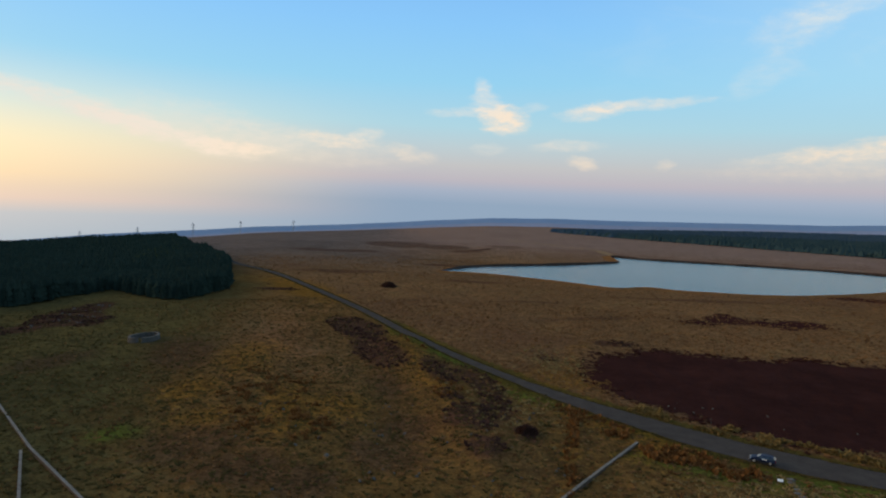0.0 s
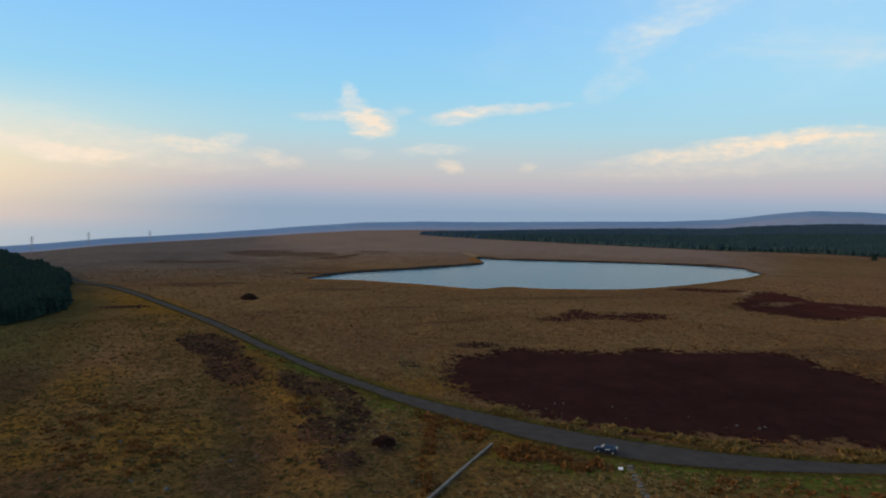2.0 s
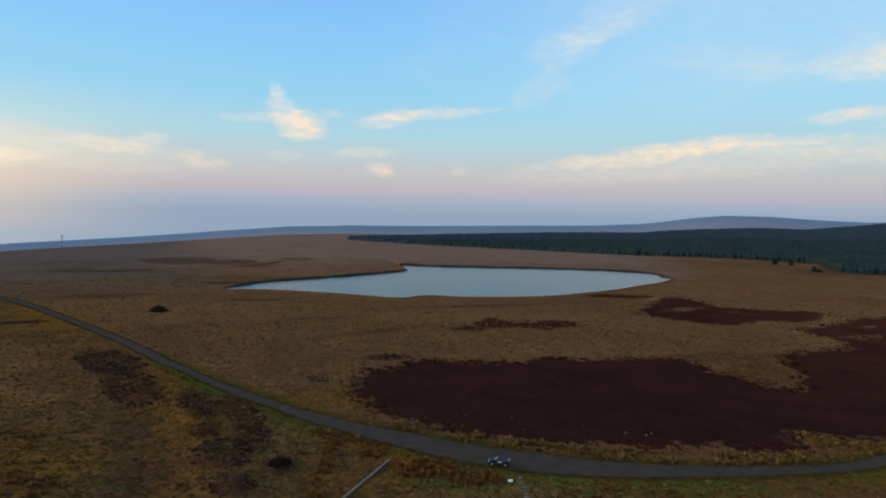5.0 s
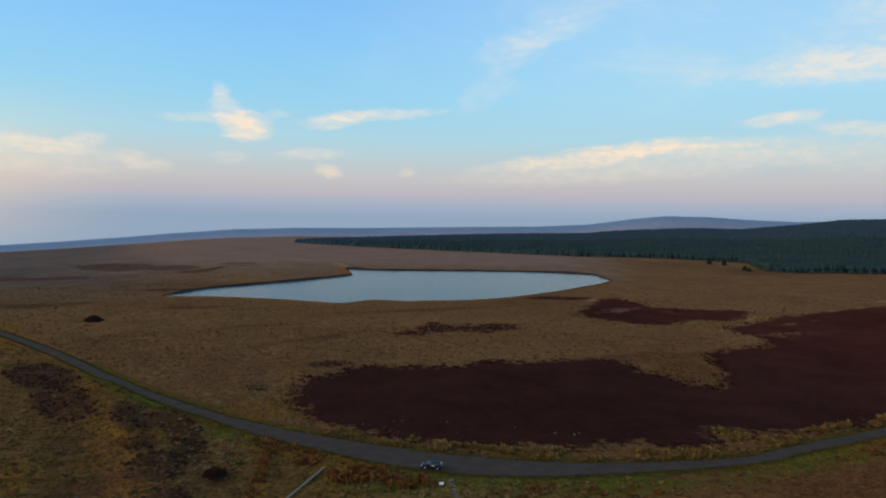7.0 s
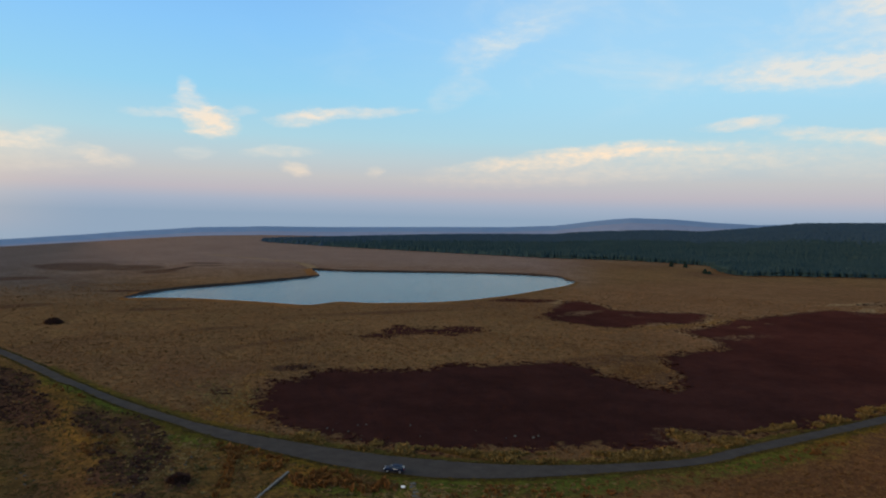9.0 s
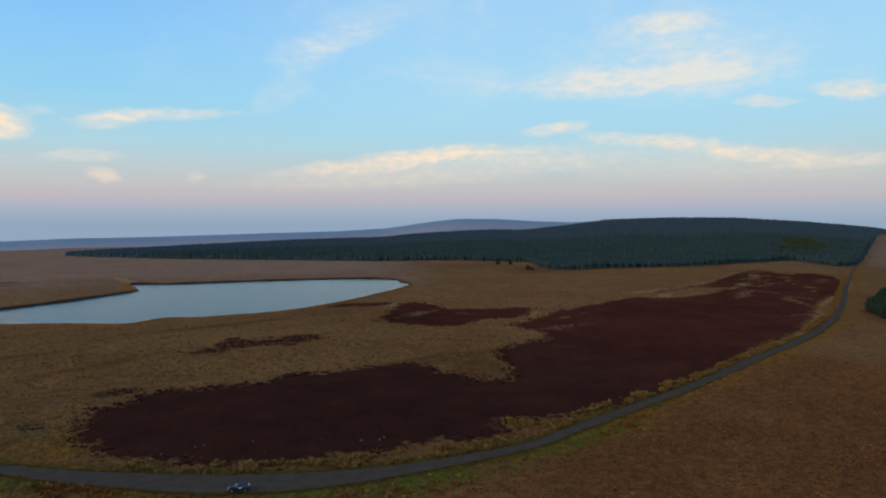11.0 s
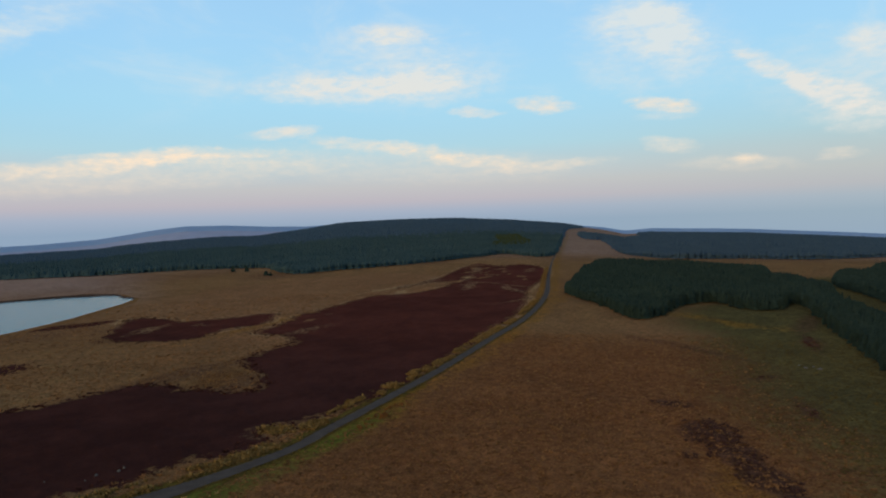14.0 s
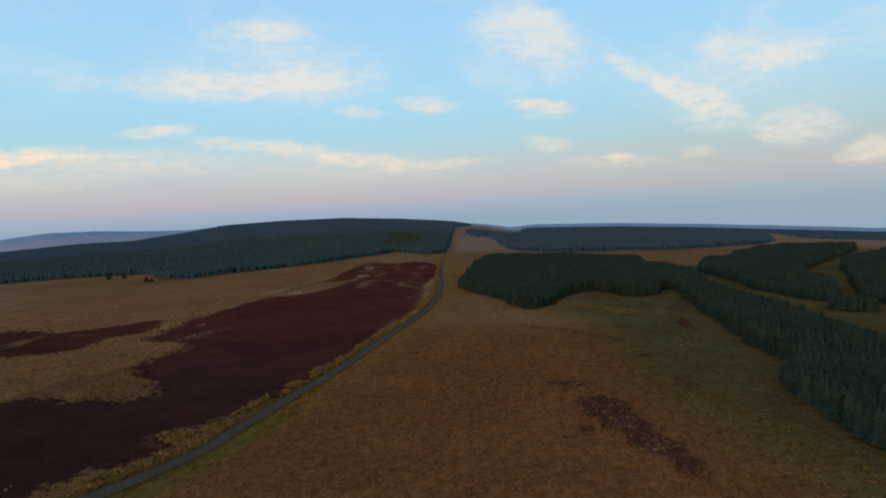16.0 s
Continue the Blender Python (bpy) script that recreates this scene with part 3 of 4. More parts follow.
ALLOY = varied("silver_metal", (0.55, 0.55, 0.56), (0.65, 0.65, 0.66), 6.0, 0.35, 0.5, 0.8, 0)
WHITE = varied("white_board", (0.72, 0.72, 0.70), (0.82, 0.82, 0.80), 3.0, 0.5, bump=0)
LENS = varied("lamp_glass", (0.6, 0.62, 0.62), (0.75, 0.76, 0.76), 6.0, 0.1, 0.6, bump=0)
RED = varied("red_lamp", (0.25, 0.01, 0.01), (0.35, 0.015, 0.015), 6.0, 0.2, 0.5, bump=0)
DARK = varied("dark_plastic", (0.015, 0.015, 0.016), (0.03, 0.03, 0.03), 6.0, 0.6, bump=0)
# backdrop plain and hills: the blue of the haze is their base colour
HAZE_PLAIN = varied("haze_tinted_plain", (0.22, 0.25, 0.33), (0.27, 0.30, 0.38), 0.004, 1.0, 0.0, bump=0)
HAZE_HILLS = varied("haze_tinted_hills", (0.165, 0.25, 0.365), (0.20, 0.285, 0.405), 0.004, 1.0, 0.0, bump=0)


# ---------------------------------------------------------------- mesh helpers
def raw_mesh(name, verts, faces, mat, smooth=False):
    me = bpy.data.meshes.new(name)
    verts, faces = np.asarray(verts, np.float32), np.asarray(faces, np.int32)
    k = faces.shape[1]
    me.vertices.add(len(verts))
    me.vertices.foreach_set("co", verts.ravel())
    me.loops.add(faces.size)
    me.loops.foreach_set("vertex_index", faces.ravel())
    me.polygons.add(len(faces))
    me.polygons.foreach_set("loop_start", np.arange(0, faces.size, k, dtype=np.int32))
    me.polygons.foreach_set("loop_total", np.full(len(faces), k, np.int32))
    me.polygons.foreach_set("use_smooth", np.full(len(faces), smooth))
    me.update(calc_edges=True)
    me.validate()
    me.materials.append(mat)
    return me


def bm_mesh(name, bm, mat, smooth=False):
    me = bpy.data.meshes.new(name)
    bmesh.ops.recalc_face_normals(bm, faces=bm.faces)
    bm.to_mesh(me)
    bm.free()
    if smooth:
        me.polygons.foreach_set("use_smooth", np.full(len(me.polygons), True))
    me.materials.append(mat)
    return me


def part(name, bm, mat, parent, label="", smooth=False):
    """One mesh object, from a bmesh or a mesh, under a thing or a part."""
    me = bm_mesh(name, bm, mat, smooth) if isinstance(bm, bmesh.types.BMesh) else bm
    ob = new(name, me)
    ob.parent = parent
    if label:
        ob["label"] = label
    return ob


def box(bm, x, y, z, sx, sy, sz, bevel=0.0, turn=None):
    """A box of full sizes about its centre."""
    made = bmesh.ops.create_cube(bm, size=1)["verts"]
    m = Matrix.Translation((x, y, z)) @ (turn or Matrix()) @ Matrix.Diagonal((sx, sy, sz, 1))
    bmesh.ops.transform(bm, matrix=m, verts=made)
    if bevel:
        edges = list({e for v in made for e in v.link_edges})
        bmesh.ops.bevel(bm, geom=edges, offset=bevel, segments=1, affect="EDGES")
    return bm


def tube(bm, a, b, r1, r2=None, sides=8):
    a, b = Vector(a), Vector(b)
    made = bmesh.ops.create_cone(bm, cap_ends=True, segments=sides, radius1=r1, radius2=r1 if r2 is None else r2, depth=(b - a).length)["verts"]
    m = Matrix.Translation((a + b) / 2) @ (b - a).to_track_quat("Z", "Y").to_matrix().to_4x4()
    bmesh.ops.transform(bm, matrix=m, verts=made)
    return bm


def ribbon(line, left, right, z):
    """Verts and quads of a strip along a plan line, between two offsets (left is +), at heights z over the land."""
    tangent = np.gradient(line, axis=0)
    normal = np.stack([-tangent[:, 1], tangent[:, 0]], 1) / np.hypot(*tangent.T)[:, None]
    a, b = line + normal * left[:, None], line + normal * right[:, None]
    va = np.column_stack([a, height(a) + z[0]])
    vb = np.column_stack([b, height(b) + z[1]])
    m = len(line)
    i = np.arange(m - 1)
    return np.concatenate([va, vb]), np.stack([i + m, i + m + 1, i + 1, i], 1)


rng = np.random.default_rng(7)

# ---------------------------------------------------------------- ground
def make_ground():
    fine = np.radians(np.arange(-112, 42, 0.25))
    rough = np.radians(np.arange(42, 248, 2.0))
    angles = np.concatenate([fine, rough])
    radii = [0.0]
    r = 0.02
    while r < 4880:
        radii.append(r)
        r += max(1.3, r * 0.0125) if r > 50 else 6
    radii.append(4880.0)
    radii = np.array(radii[1:])
    a, rr = np.meshgrid(angles, radii)
    xy = np.column_stack([(CENTRE[0] - np.sin(a) * rr).ravel(), (CENTRE[1] + np.cos(a) * rr).ravel()])
    lake = region(xy, LAKE, 5)
    road = line_distance(xy, ROAD_LINE, False)
    z = height(xy) - 0.9 * np.clip((lake - 4) / 8, 0, 1)
    bumps = np.array([noise.noise((x * 0.35, y * 0.35, 5)) for x, y in xy])
    calm = np.clip((road - 5) / 6, 0, 1) * np.clip((-lake - 3) / 15, 0, 1) * np.clip((700 - np.hypot(*xy.T)) / 300, 0, 1)
    z += 0.3 * bumps * calm
    m, k = len(angles), len(radii)
    idx = np.arange(m * k).reshape(k, m)
    nxt = np.roll(idx, -1, axis=1)
    faces = np.stack([idx[:-1], idx[1:], nxt[1:], nxt[:-1]], -1).reshape(-1, 4)
    verts = np.vstack([np.column_stack([xy, z]), [(CENTRE[0], CENTRE[1], 0)]])
    me = raw_mesh("ground", verts, faces, GROUND, True)
    xy1 = np.vstack([xy, [CENTRE]])
    r1 = np.hypot(xy1[:, 0] - CENTRE[0], xy1[:, 1] - CENTRE[1])
    road1 = np.append(road, 1e3)
    south = region(xy1, SOUTH, 1)
    # two covers by distance, far moor and far west, carry the painted haze
    covers = {
        "heather": np.maximum.reduce([region(xy1, HEATHER), region(xy1, POND_HEATHER), region(xy1, SMALL_HEATHER), region(xy1, SHORE_HEATHER)]), "dull": blobs(xy1, DULL),
        "olive": np.maximum(region(xy1, OLIVE_WEST), region(xy1, OLIVE_EAST)),
        "scrub": np.maximum(blobs(xy1, SCRUB), region(xy1, OUTCROP)), "gold": np.maximum(blobs(xy1, GOLD), 2.6 - np.abs(road1 - 5.2) - np.clip(120 - xy1[:, 0], 0, 50)
                           - np.where(south > 0, 0, 50)), "green": blobs(xy1, GREEN), "hazed_heath": np.maximum(np.minimum(r1 - 640.0, (np.degrees(np.arctan2(CENTRE[0] - xy1[:, 0], xy1[:, 1] - CENTRE[1])) + 36) * 45), np.minimum(r1 - 1000.0, 60)), "hazed_west": np.minimum(r1 - 480.0, r1 * np.sin(np.clip(np.arctan2(CENTRE[0] - xy1[:, 0], xy1[:, 1] - CENTRE[1]) - radians(4), -1.5, 1.5)) * 1.5),
        "pale": blobs(xy1, PALE), "ruddy": xy1[:, 0] - 230.0, "straw": blobs(xy1, STRAW_EAST + [(-54, 205, 14, 42, 14)]),
        "slope": np.minimum(south, np.minimum(xy1[:, 0] - 88, 290 - xy1[:, 0]) * 0.8), "south": np.minimum(south, 70 - xy1[:, 0] * 0.8),
        "verge": 2.4 + 2.9 * np.exp(-((xy1[:, 0] - 62) / 30) ** 2) + 3.0 - road1
        - np.clip(xy1[:, 0] - 190, 0, 20) - np.clip(-15 - xy1[:, 0], 0, 20)}
    mixed = np.clip(blobs(xy1, MOTTLE) / 3.0, 0, 1)
    for k in np.nonzero(mixed > 0)[0]:
        x, y = xy1[k]
        mixed[k] *= min(max(0.35 + 1.3 * noise.noise((x * 0.05, y * 0.11, 1)) + 0.5 * noise.noise((x * 0.2, y * 0.3, 6)), 0), 1)
    covers["heather"] = np.where(covers["heather"] > -8, np.minimum(covers["heather"], 8) * (1 - mixed) - 5 * mixed, covers["heather"])
    fringe = 1.3 - np.abs(covers["heather"] + 2.2) - np.clip(250 - xy1[:, 0], 0, 50) * 0.2 - mixed * 9
    covers["pale"] = np.maximum(covers["pale"], fringe)
    count = len(me.vertices)
    for name, values in covers.items():
        layer = me.attributes.new(name, "FLOAT", "POINT")
        layer.data.foreach_set("value", values[:count].astype(np.float32))
    return tagged(new("ground", me), "rolling brown moorland of dry grass and heather", "ground", kind="structure")


make_ground()


def make_lake():
    line = LAKE_LINE
    bm = bmesh.new()
    vs = [bm.verts.new((x, y, 0.06)) for x, y in line]
    bmesh.ops.triangulate(bm, faces=[bm.faces.new(vs)])
    tagged(new("lake", bm_mesh("lake", bm, WATER)), "still moorland lake reflecting the pale blue evening sky", "lake", kind="structure")
    ring = np.vstack([line, line[:1]])
    area = np.sum(ring[:-1, 0] * ring[1:, 1] - ring[1:, 0] * ring[:-1, 1])
    side = -1.0 if area > 0 else 1.0
    o = np.ones(len(ring))
    wob = 1 + 0.5 * np.array([noise.noise((x * 0.05, y * 0.05, 2)) for x, y in ring])
    north = np.clip((ring[:, 1] - 432 - 0.12 * ring[:, 0]) / 14, 0, 1)
    rise = (0.9 + 0.5 * north) * wob
    v1, f1 = ribbon(ring, side * -0.6 * o, side * 0.9 * wob, (0.0, rise))
    v2, f2 = ribbon(ring, side * 0.9 * wob, side * (5.0 + 4.0 * north) * wob, (rise, -0.05))
    me = raw_mesh("lake_bank", np.vstack([v1, v2]), np.vstack([f1, f2 + len(v1)]), PEAT)
    me.materials.append(SHORE_GRASS)
    me.polygons.foreach_set("material_index", np.repeat([0, 1], [len(f1), len(f2)]).astype(np.int32))
    tagged(new("lake_bank", me), "low dark peat bank round the lake shore", "bank", kind="structure")


make_lake()


def make_road():
    line = smooth_line(ROAD, 40)
    w = np.array([road_width(x, y) for x, y in line])
    w = w + np.array([0.3 * noise.noise((x * 0.2, y * 0.2, 9)) + 0.22 * noise.noise((x * 0.9, y * 0.9, 3)) for x, y in line])
    v, f = ribbon(line, w, -w * 0.96, (0.12, 0.12))
    tagged(new("road", raw_mesh("road", v, f, ASPHALT)), "narrow grey asphalt road crossing the moor", "road", kind="structure")


make_road()


# ---------------------------------------------------------------- woods
def spruce_shape(sides, tiers, seed):
    """A ragged spruce crown of unit height and unit radius."""
    g = np.random.default_rng(seed)
    verts, faces = [], []
    for t in range(tiers):
        z0, z1 = 0.08 + 0.78 * t / tiers, 0.08 + 0.78 * (t + 1) / tiers + (0.16 if tiers > 1 else 0.14)
        rad = (1 - 0.58 * (t / tiers) ** 1.6)
        base = len(verts)
        for k in range(sides):
            a = 2 * math.pi * (k + 0.5 * (t % 2)) / sides + g.uniform(-0.2, 0.2)
            q = rad * g.uniform(0.72, 1.12)
            verts.append((q * math.cos(a), q * math.sin(a), z0 + g.uniform(-0.05, 0.05)))
        verts.append((g.uniform(-0.06, 0.06), g.uniform(-0.06, 0.06), min(z1, 1.0) if t < tiers - 1 else 0.97))
        for k in range(sides):
            faces.append((base + k, base + (k + 1) % sides, base + sides))
    return np.array(verts), np.array(faces)


def scatter(outline, spacing, keep=None):
    line = smooth_line(outline, 4, True)
    lo, hi = line.min(0), line.max(0)
    gx, gy = np.meshgrid(np.arange(lo[0], hi[0], spacing), np.arange(lo[1], hi[1], spacing))
    xy = np.column_stack([gx.ravel(), gy.ravel()]) + rng.uniform(-0.48, 0.48, (gx.size, 2)) * spacing
    if keep is not None:
        xy = xy[keep(xy)]
    return xy[inside(xy, line)]


def grow(xy, radius, tall, shapes):
    """Joined verts and faces of many crowns."""
    zs, count = height(xy), len(xy)
    turn, pick = rng.uniform(0, 6.28, count), rng.integers(0, len(shapes), count)
    wide = radius * rng.uniform(0.8, 1.25, count)
    high = tall * rng.uniform(0.92, 1.07, count) * (1 + 0.17 * np.sin(xy[:, 0] * 0.06 + 2 * np.sin(xy[:, 1] * 0.045)))
    vs, fs, start = [], [], 0
    for k, (v, f) in enumerate(shapes):
        at = np.nonzero(pick == k)[0]
        if not len(at):
            continue
        c, s, w = np.cos(turn[at])[:, None], np.sin(turn[at])[:, None], wide[at][:, None]
        x = xy[at, :1] + w * (v[:, 0] * c - v[:, 1] * s)
        y = xy[at, 1:] + w * (v[:, 0] * s + v[:, 1] * c)
        z = zs[at][:, None] + high[at][:, None] * v[:, 2]
        vs.append(np.stack([x, y, z], -1).reshape(-1, 3))
        fs.append((f[None] + (np.arange(len(at)) * len(v))[:, None, None] + start).reshape(-1, 3))
        start += len(at) * len(v)
    return np.vstack(vs), np.vstack(fs)


NEAR_SHAPES = [spruce_shape(7, 4, s) for s in range(7)]
MID_SHAPES = [spruce_shape(6, 2, s) for s in range(10, 15)]
FAR_SHAPES = [spruce_shape(5, 1, s) for s in range(20, 25)]


def far_of(xy):
    return np.hypot(xy[:, 0] - CENTRE[0], xy[:, 1] - CENTRE[1])


def ragged(xy):
    """Distance from the moor's middle, with a broken edge between the bands far off."""
    r = far_of(xy)
    wave = np.sin(xy[:, 0] * 0.006 + 1.5 * np.sin(xy[:, 1] * 0.004)) * 0.07 + rng.normal(0, 0.05, len(xy))
    return r * (1 + wave * np.clip((r - 900) / 300, 0, 1))


def make_wood(name, outline, label, bands, mat):
    """bands: from, to (metres from the moor's middle), spacing, crown radius, height, shapes"""
    vs, fs, start = [], [], 0
    for lo, hi, spacing, radius, tall, shapes in bands:
        xy = scatter(outline, spacing, lambda p: (ragged(p) >= lo) & (ragged(p) < hi))
        if len(xy):
            v, f = grow(xy, radius, tall, shapes)
            vs.append(v)
            fs.append(f + start)
            start += len(v)
    ob = new(name, raw_mesh(name, np.vstack(vs), np.vstack(fs), mat))
    return tagged(ob, label, "trees", kind="stuff")


NEAR_BANDS = [(0, 400, 1.9, 1.95, 7.0, NEAR_SHAPES), (400, 620, 2.5, 2.5, 7.4, NEAR_SHAPES), (620, 1200, 3.4, 3.3, 8.0, MID_SHAPES)]
WEST_BANDS = [(lo, hi, gap, wide * 1.15, tall * 1.2, shapes) for lo, hi, gap, wide, tall, shapes in NEAR_BANDS]
make_wood("spruce_wood_west", WOOD_WEST, "dense dark spruce plantation on the slope beside the road", WEST_BANDS, SPRUCE)
make_wood("spruce_wood_east", WOOD_EAST, "dense dark spruce plantation below the grassy slope", NEAR_BANDS, SPRUCE)
make_wood("spruce_wood_valley", WOOD_VALLEY, "dark spruce plantation in the valley", NEAR_BANDS, SPRUCE)
make_wood("spruce_wood_valley_south", WOOD_VALLEY_SOUTH, "dark spruce plantation beyond a clearing", NEAR_BANDS, SPRUCE)
make_wood("spruce_clump", CLUMP_VALLEY, "small round clump of spruces in a grassy clearing", [(0, 900, 2.2, 1.9, 5.5, NEAR_SHAPES)], SPRUCE)
make_wood("spruce_wood_skyline", WOOD_SKYLINE, "distant conifer wood on the skyline, tinted blue with painted haze",
          [(0, 1300, 4.6, 4.8, 9, MID_SHAPES), (1300, 2800, 10, 11, 11, FAR_SHAPES), (2800, 5000, 22, 19, 12, FAR_SHAPES)], SPRUCE_HAZE_FAR)
# forest split by distance so the painted haze tint grows towards the skyline
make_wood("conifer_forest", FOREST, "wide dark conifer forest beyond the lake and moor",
          [(0, 1000, 4.0, 4.2, 8.5, MID_SHAPES), (1000, 1700, 6.2, 6.6, 10, FAR_SHAPES)], SPRUCE_HAZE_MID)
make_wood("far_conifer_forest", FOREST, "conifer forest rising to the far skyline, tinted blue with painted haze",
          [(1700, 2800, 13, 11.5, 11, FAR_SHAPES), (2800, 5000, 22, 19, 12, FAR_SHAPES)], SPRUCE_HAZE_FAR)

# crowns added over the bare eastern hill to lend it the haze's blue
make_wood("hazy_hill_cover", [(1750, -330), (1500, -420), (1350, -640), (1700, -1100), (3600, -2000), (4500, -1500), (4600, -520), (3000, -420)], "blue haze-tinted crowns standing in for the far eastern hills",
          [(0, 2800, 14, 12.5, 10, FAR_SHAPES), (2800, 5200, 24, 21, 11, FAR_SHAPES)], SPRUCE_HAZE_FAR)
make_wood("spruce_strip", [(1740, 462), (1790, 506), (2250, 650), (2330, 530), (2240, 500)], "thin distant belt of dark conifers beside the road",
          [(0, 5000, 10, 8.5, 11, FAR_SHAPES)], SPRUCE_HAZE_FAR)
make_wood("larch_patch", [(1020, 445), (1120, 470), (1300, 560), (1420, 600), (1440, 560), (1300, 500), (1150, 420), (1040, 405)],
          "yellowish-green larches within the conifer forest", [(0, 2500, 7.5, 5.4, 12.5, FAR_SHAPES)], LARCH)
make_wood("young_spruces", [(-192, 415), (-200, 470), (-186, 470), (-160, 392), (-168, 366)], "lighter green young spruces in the plantation",
          [(0, 900, 3.6, 2.4, 8.6, NEAR_SHAPES)], LARCH)

# ---------------------------------------------------------------- distant hills
def make_backdrop():
    """A far rim of hills behind the land."""
    az = np.arange(-180, 180.01, 0.5)
    el = np.interp(az, [a for a, e in SKYLINE], [e for a, e in SKYLINE])
    el = el + 0.02 * np.array([noise.noise((a * 0.35, 0, 0)) for a in az])
    a, m = np.radians(az), len(az)

    def rim(rows):
        rings = [np.column_stack([CENTRE[0] - np.sin(a) * r, CENTRE[1] + np.cos(a) * r, 50 + r * np.tan(np.radians(el + lift))]) for r, lift in rows]
        i = np.arange(m - 1)
        faces = np.vstack([np.stack([i + k * m, i + k * m + 1, i + k * m + m + 1, i + k * m + m], 1) for k in range(len(rows) - 1)])
        return np.vstack(rings), faces[:, ::-1]

    me = raw_mesh("backdrop_hills", *rim(((4440, -0.42), (4520, -0.15), (4640, 0.0), (4820, -0.3))), HAZE_HILLS, True)
    tagged(new("backdrop_hills", me), "hills along the horizon, painted in haze blue", "hills", kind="structure")
    me = raw_mesh("backdrop_plain", *rim(((3900, -1.7), (4200, -0.75), (4450, -0.40))), HAZE_PLAIN, True)
    tagged(new("backdrop_plain", me), "far plain below the hills, painted in haze blue-grey", "plain", kind="structure")


make_backdrop()


# ---------------------------------------------------------------- moor plants
def clump_shape(sides, seed, jag):
    """A ragged low dome of unit radius and height."""
    g = np.random.default_rng(seed)
    verts = []
    for ring, (rad, z) in enumerate(((1.0, -0.1), (0.78, 0.55))):
        for k in range(sides):
            a = 2 * math.pi * (k + 0.5 * ring) / sides
            q = rad * g.uniform(1 - jag, 1 + jag)
            verts.append((q * math.cos(a), q * math.sin(a), z + (g.uniform(-jag, jag) if ring else 0)))
    verts.append((0, 0, 1.0))
    faces = []
    for k in range(sides):
        j = (k + 1) % sides
        faces += [(k, j, sides + k), (j, sides + j, sides + k), (sides + k, sides + j, 2 * sides)]
    return np.array(verts), np.array(faces)


def tuft_shape(seed):
    """A tuft of five leaning blades round one foot."""
    g = np.random.default_rng(seed)
    verts, faces = [(0, 0, 0.25)], []
    for k in range(5):
        a = 2 * math.pi * k / 5 + g.uniform(-0.4, 0.4)
        w, out = 0.5, g.uniform(0.6, 1.2)
        verts += [(0.5 * math.cos(a - w), 0.5 * math.sin(a - w), -0.1), (0.5 * math.cos(a + w), 0.5 * math.sin(a + w), -0.1),
                  (out * math.cos(a), out * math.sin(a), g.uniform(0.5, 1.0))]
        b = 1 + 3 * k
        faces += [(b, b + 1, b + 2), (0, b, b + 2), (b + 1, 0, b + 2)]
    return np.array(verts), np.array(faces)


def sheaf_shape(seed):
    """A sheaf of ten tall blades that lean outwards."""
    g = np.random.default_rng(seed)
    verts, faces = [], []
    for k in range(10):
        a = 2 * math.pi * k / 10 + g.uniform(-0.3, 0.3)
        r0, w, out = g.uniform(0.1, 0.6), 0.32, g.uniform(0.5, 1.25)
        foot = np.array([r0 * math.cos(a), r0 * math.sin(a), -0.1])
        side = np.array([-math.sin(a), math.cos(a), 0]) * w
        tip = np.array([out * math.cos(a), out * math.sin(a), g.uniform(0.5, 1.15)])
        mid = (foot + tip) / 2 + np.array([0, 0, 0.22])
        b = len(verts)
        verts += [foot - side, foot + side, mid + side * 0.9, mid - side * 0.9, tip]
        faces += [(b, b + 1, b + 2), (b, b + 2, b + 3), (b + 3, b + 2, b + 4)]
    return np.array(verts), np.array(faces)


SHEAVES = [sheaf_shape(s) for s in range(6)]
CLUMPS = [clump_shape(6, s, 0.28) for s in range(6)]
TUFTS = [tuft_shape(s) for s in range(6)]


def plants(name, xy, radius, tall, shapes, mat, label, category):
    """One joined mesh of many small plants."""
    xy = np.asarray(xy, float)
    zs = height(xy)
    sizes = rng.lognormal(0, 0.3, len(xy))
    turn = rng.uniform(0, 6.28, len(xy))
    pick = rng.integers(0, len(shapes), len(xy))
    vs, fs, start = [], [], 0
    for k, (v, f) in enumerate(shapes):
        at = np.nonzero(pick == k)[0]
        if not len(at):
            continue
        c, s, q = np.cos(turn[at])[:, None], np.sin(turn[at])[:, None], sizes[at][:, None]
        x = xy[at, :1] + radius * q * (v[:, 0] * c - v[:, 1] * s)
        y = xy[at, 1:] + radius * q * (v[:, 0] * s + v[:, 1] * c)
        z = zs[at][:, None] + tall * q * v[:, 2]
        vs.append(np.stack([x, y, z], -1).reshape(-1, 3))
        fs.append((f[None] + (np.arange(len(at)) * len(v))[:, None, None] + start).reshape(-1, 3))
        start += len(at) * len(v)
    ob = new(name, raw_mesh(name, np.vstack(vs), np.vstack(fs), mat))
    return tagged(ob, label, category, kind="stuff")


def sprinkle(count, lo, hi, az_lo, az_hi):
    r = np.sqrt(rng.uniform(lo * lo, hi * hi, count))
    a = np.radians(rng.uniform(az_lo, az_hi, count))
    return np.column_stack([CENTRE[0] - np.sin(a) * r, CENTRE[1] + np.cos(a) * r])


def open_moor(xy, margin=0.5):
    """Keep what stands on open grass: off the road, the water, the burnt heather and the woods."""
    ok = line_distance(xy, ROAD_LINE[::2], False) > 4.2 + 3.2 * np.exp(-((xy[:, 0] - 62) / 30) ** 2)
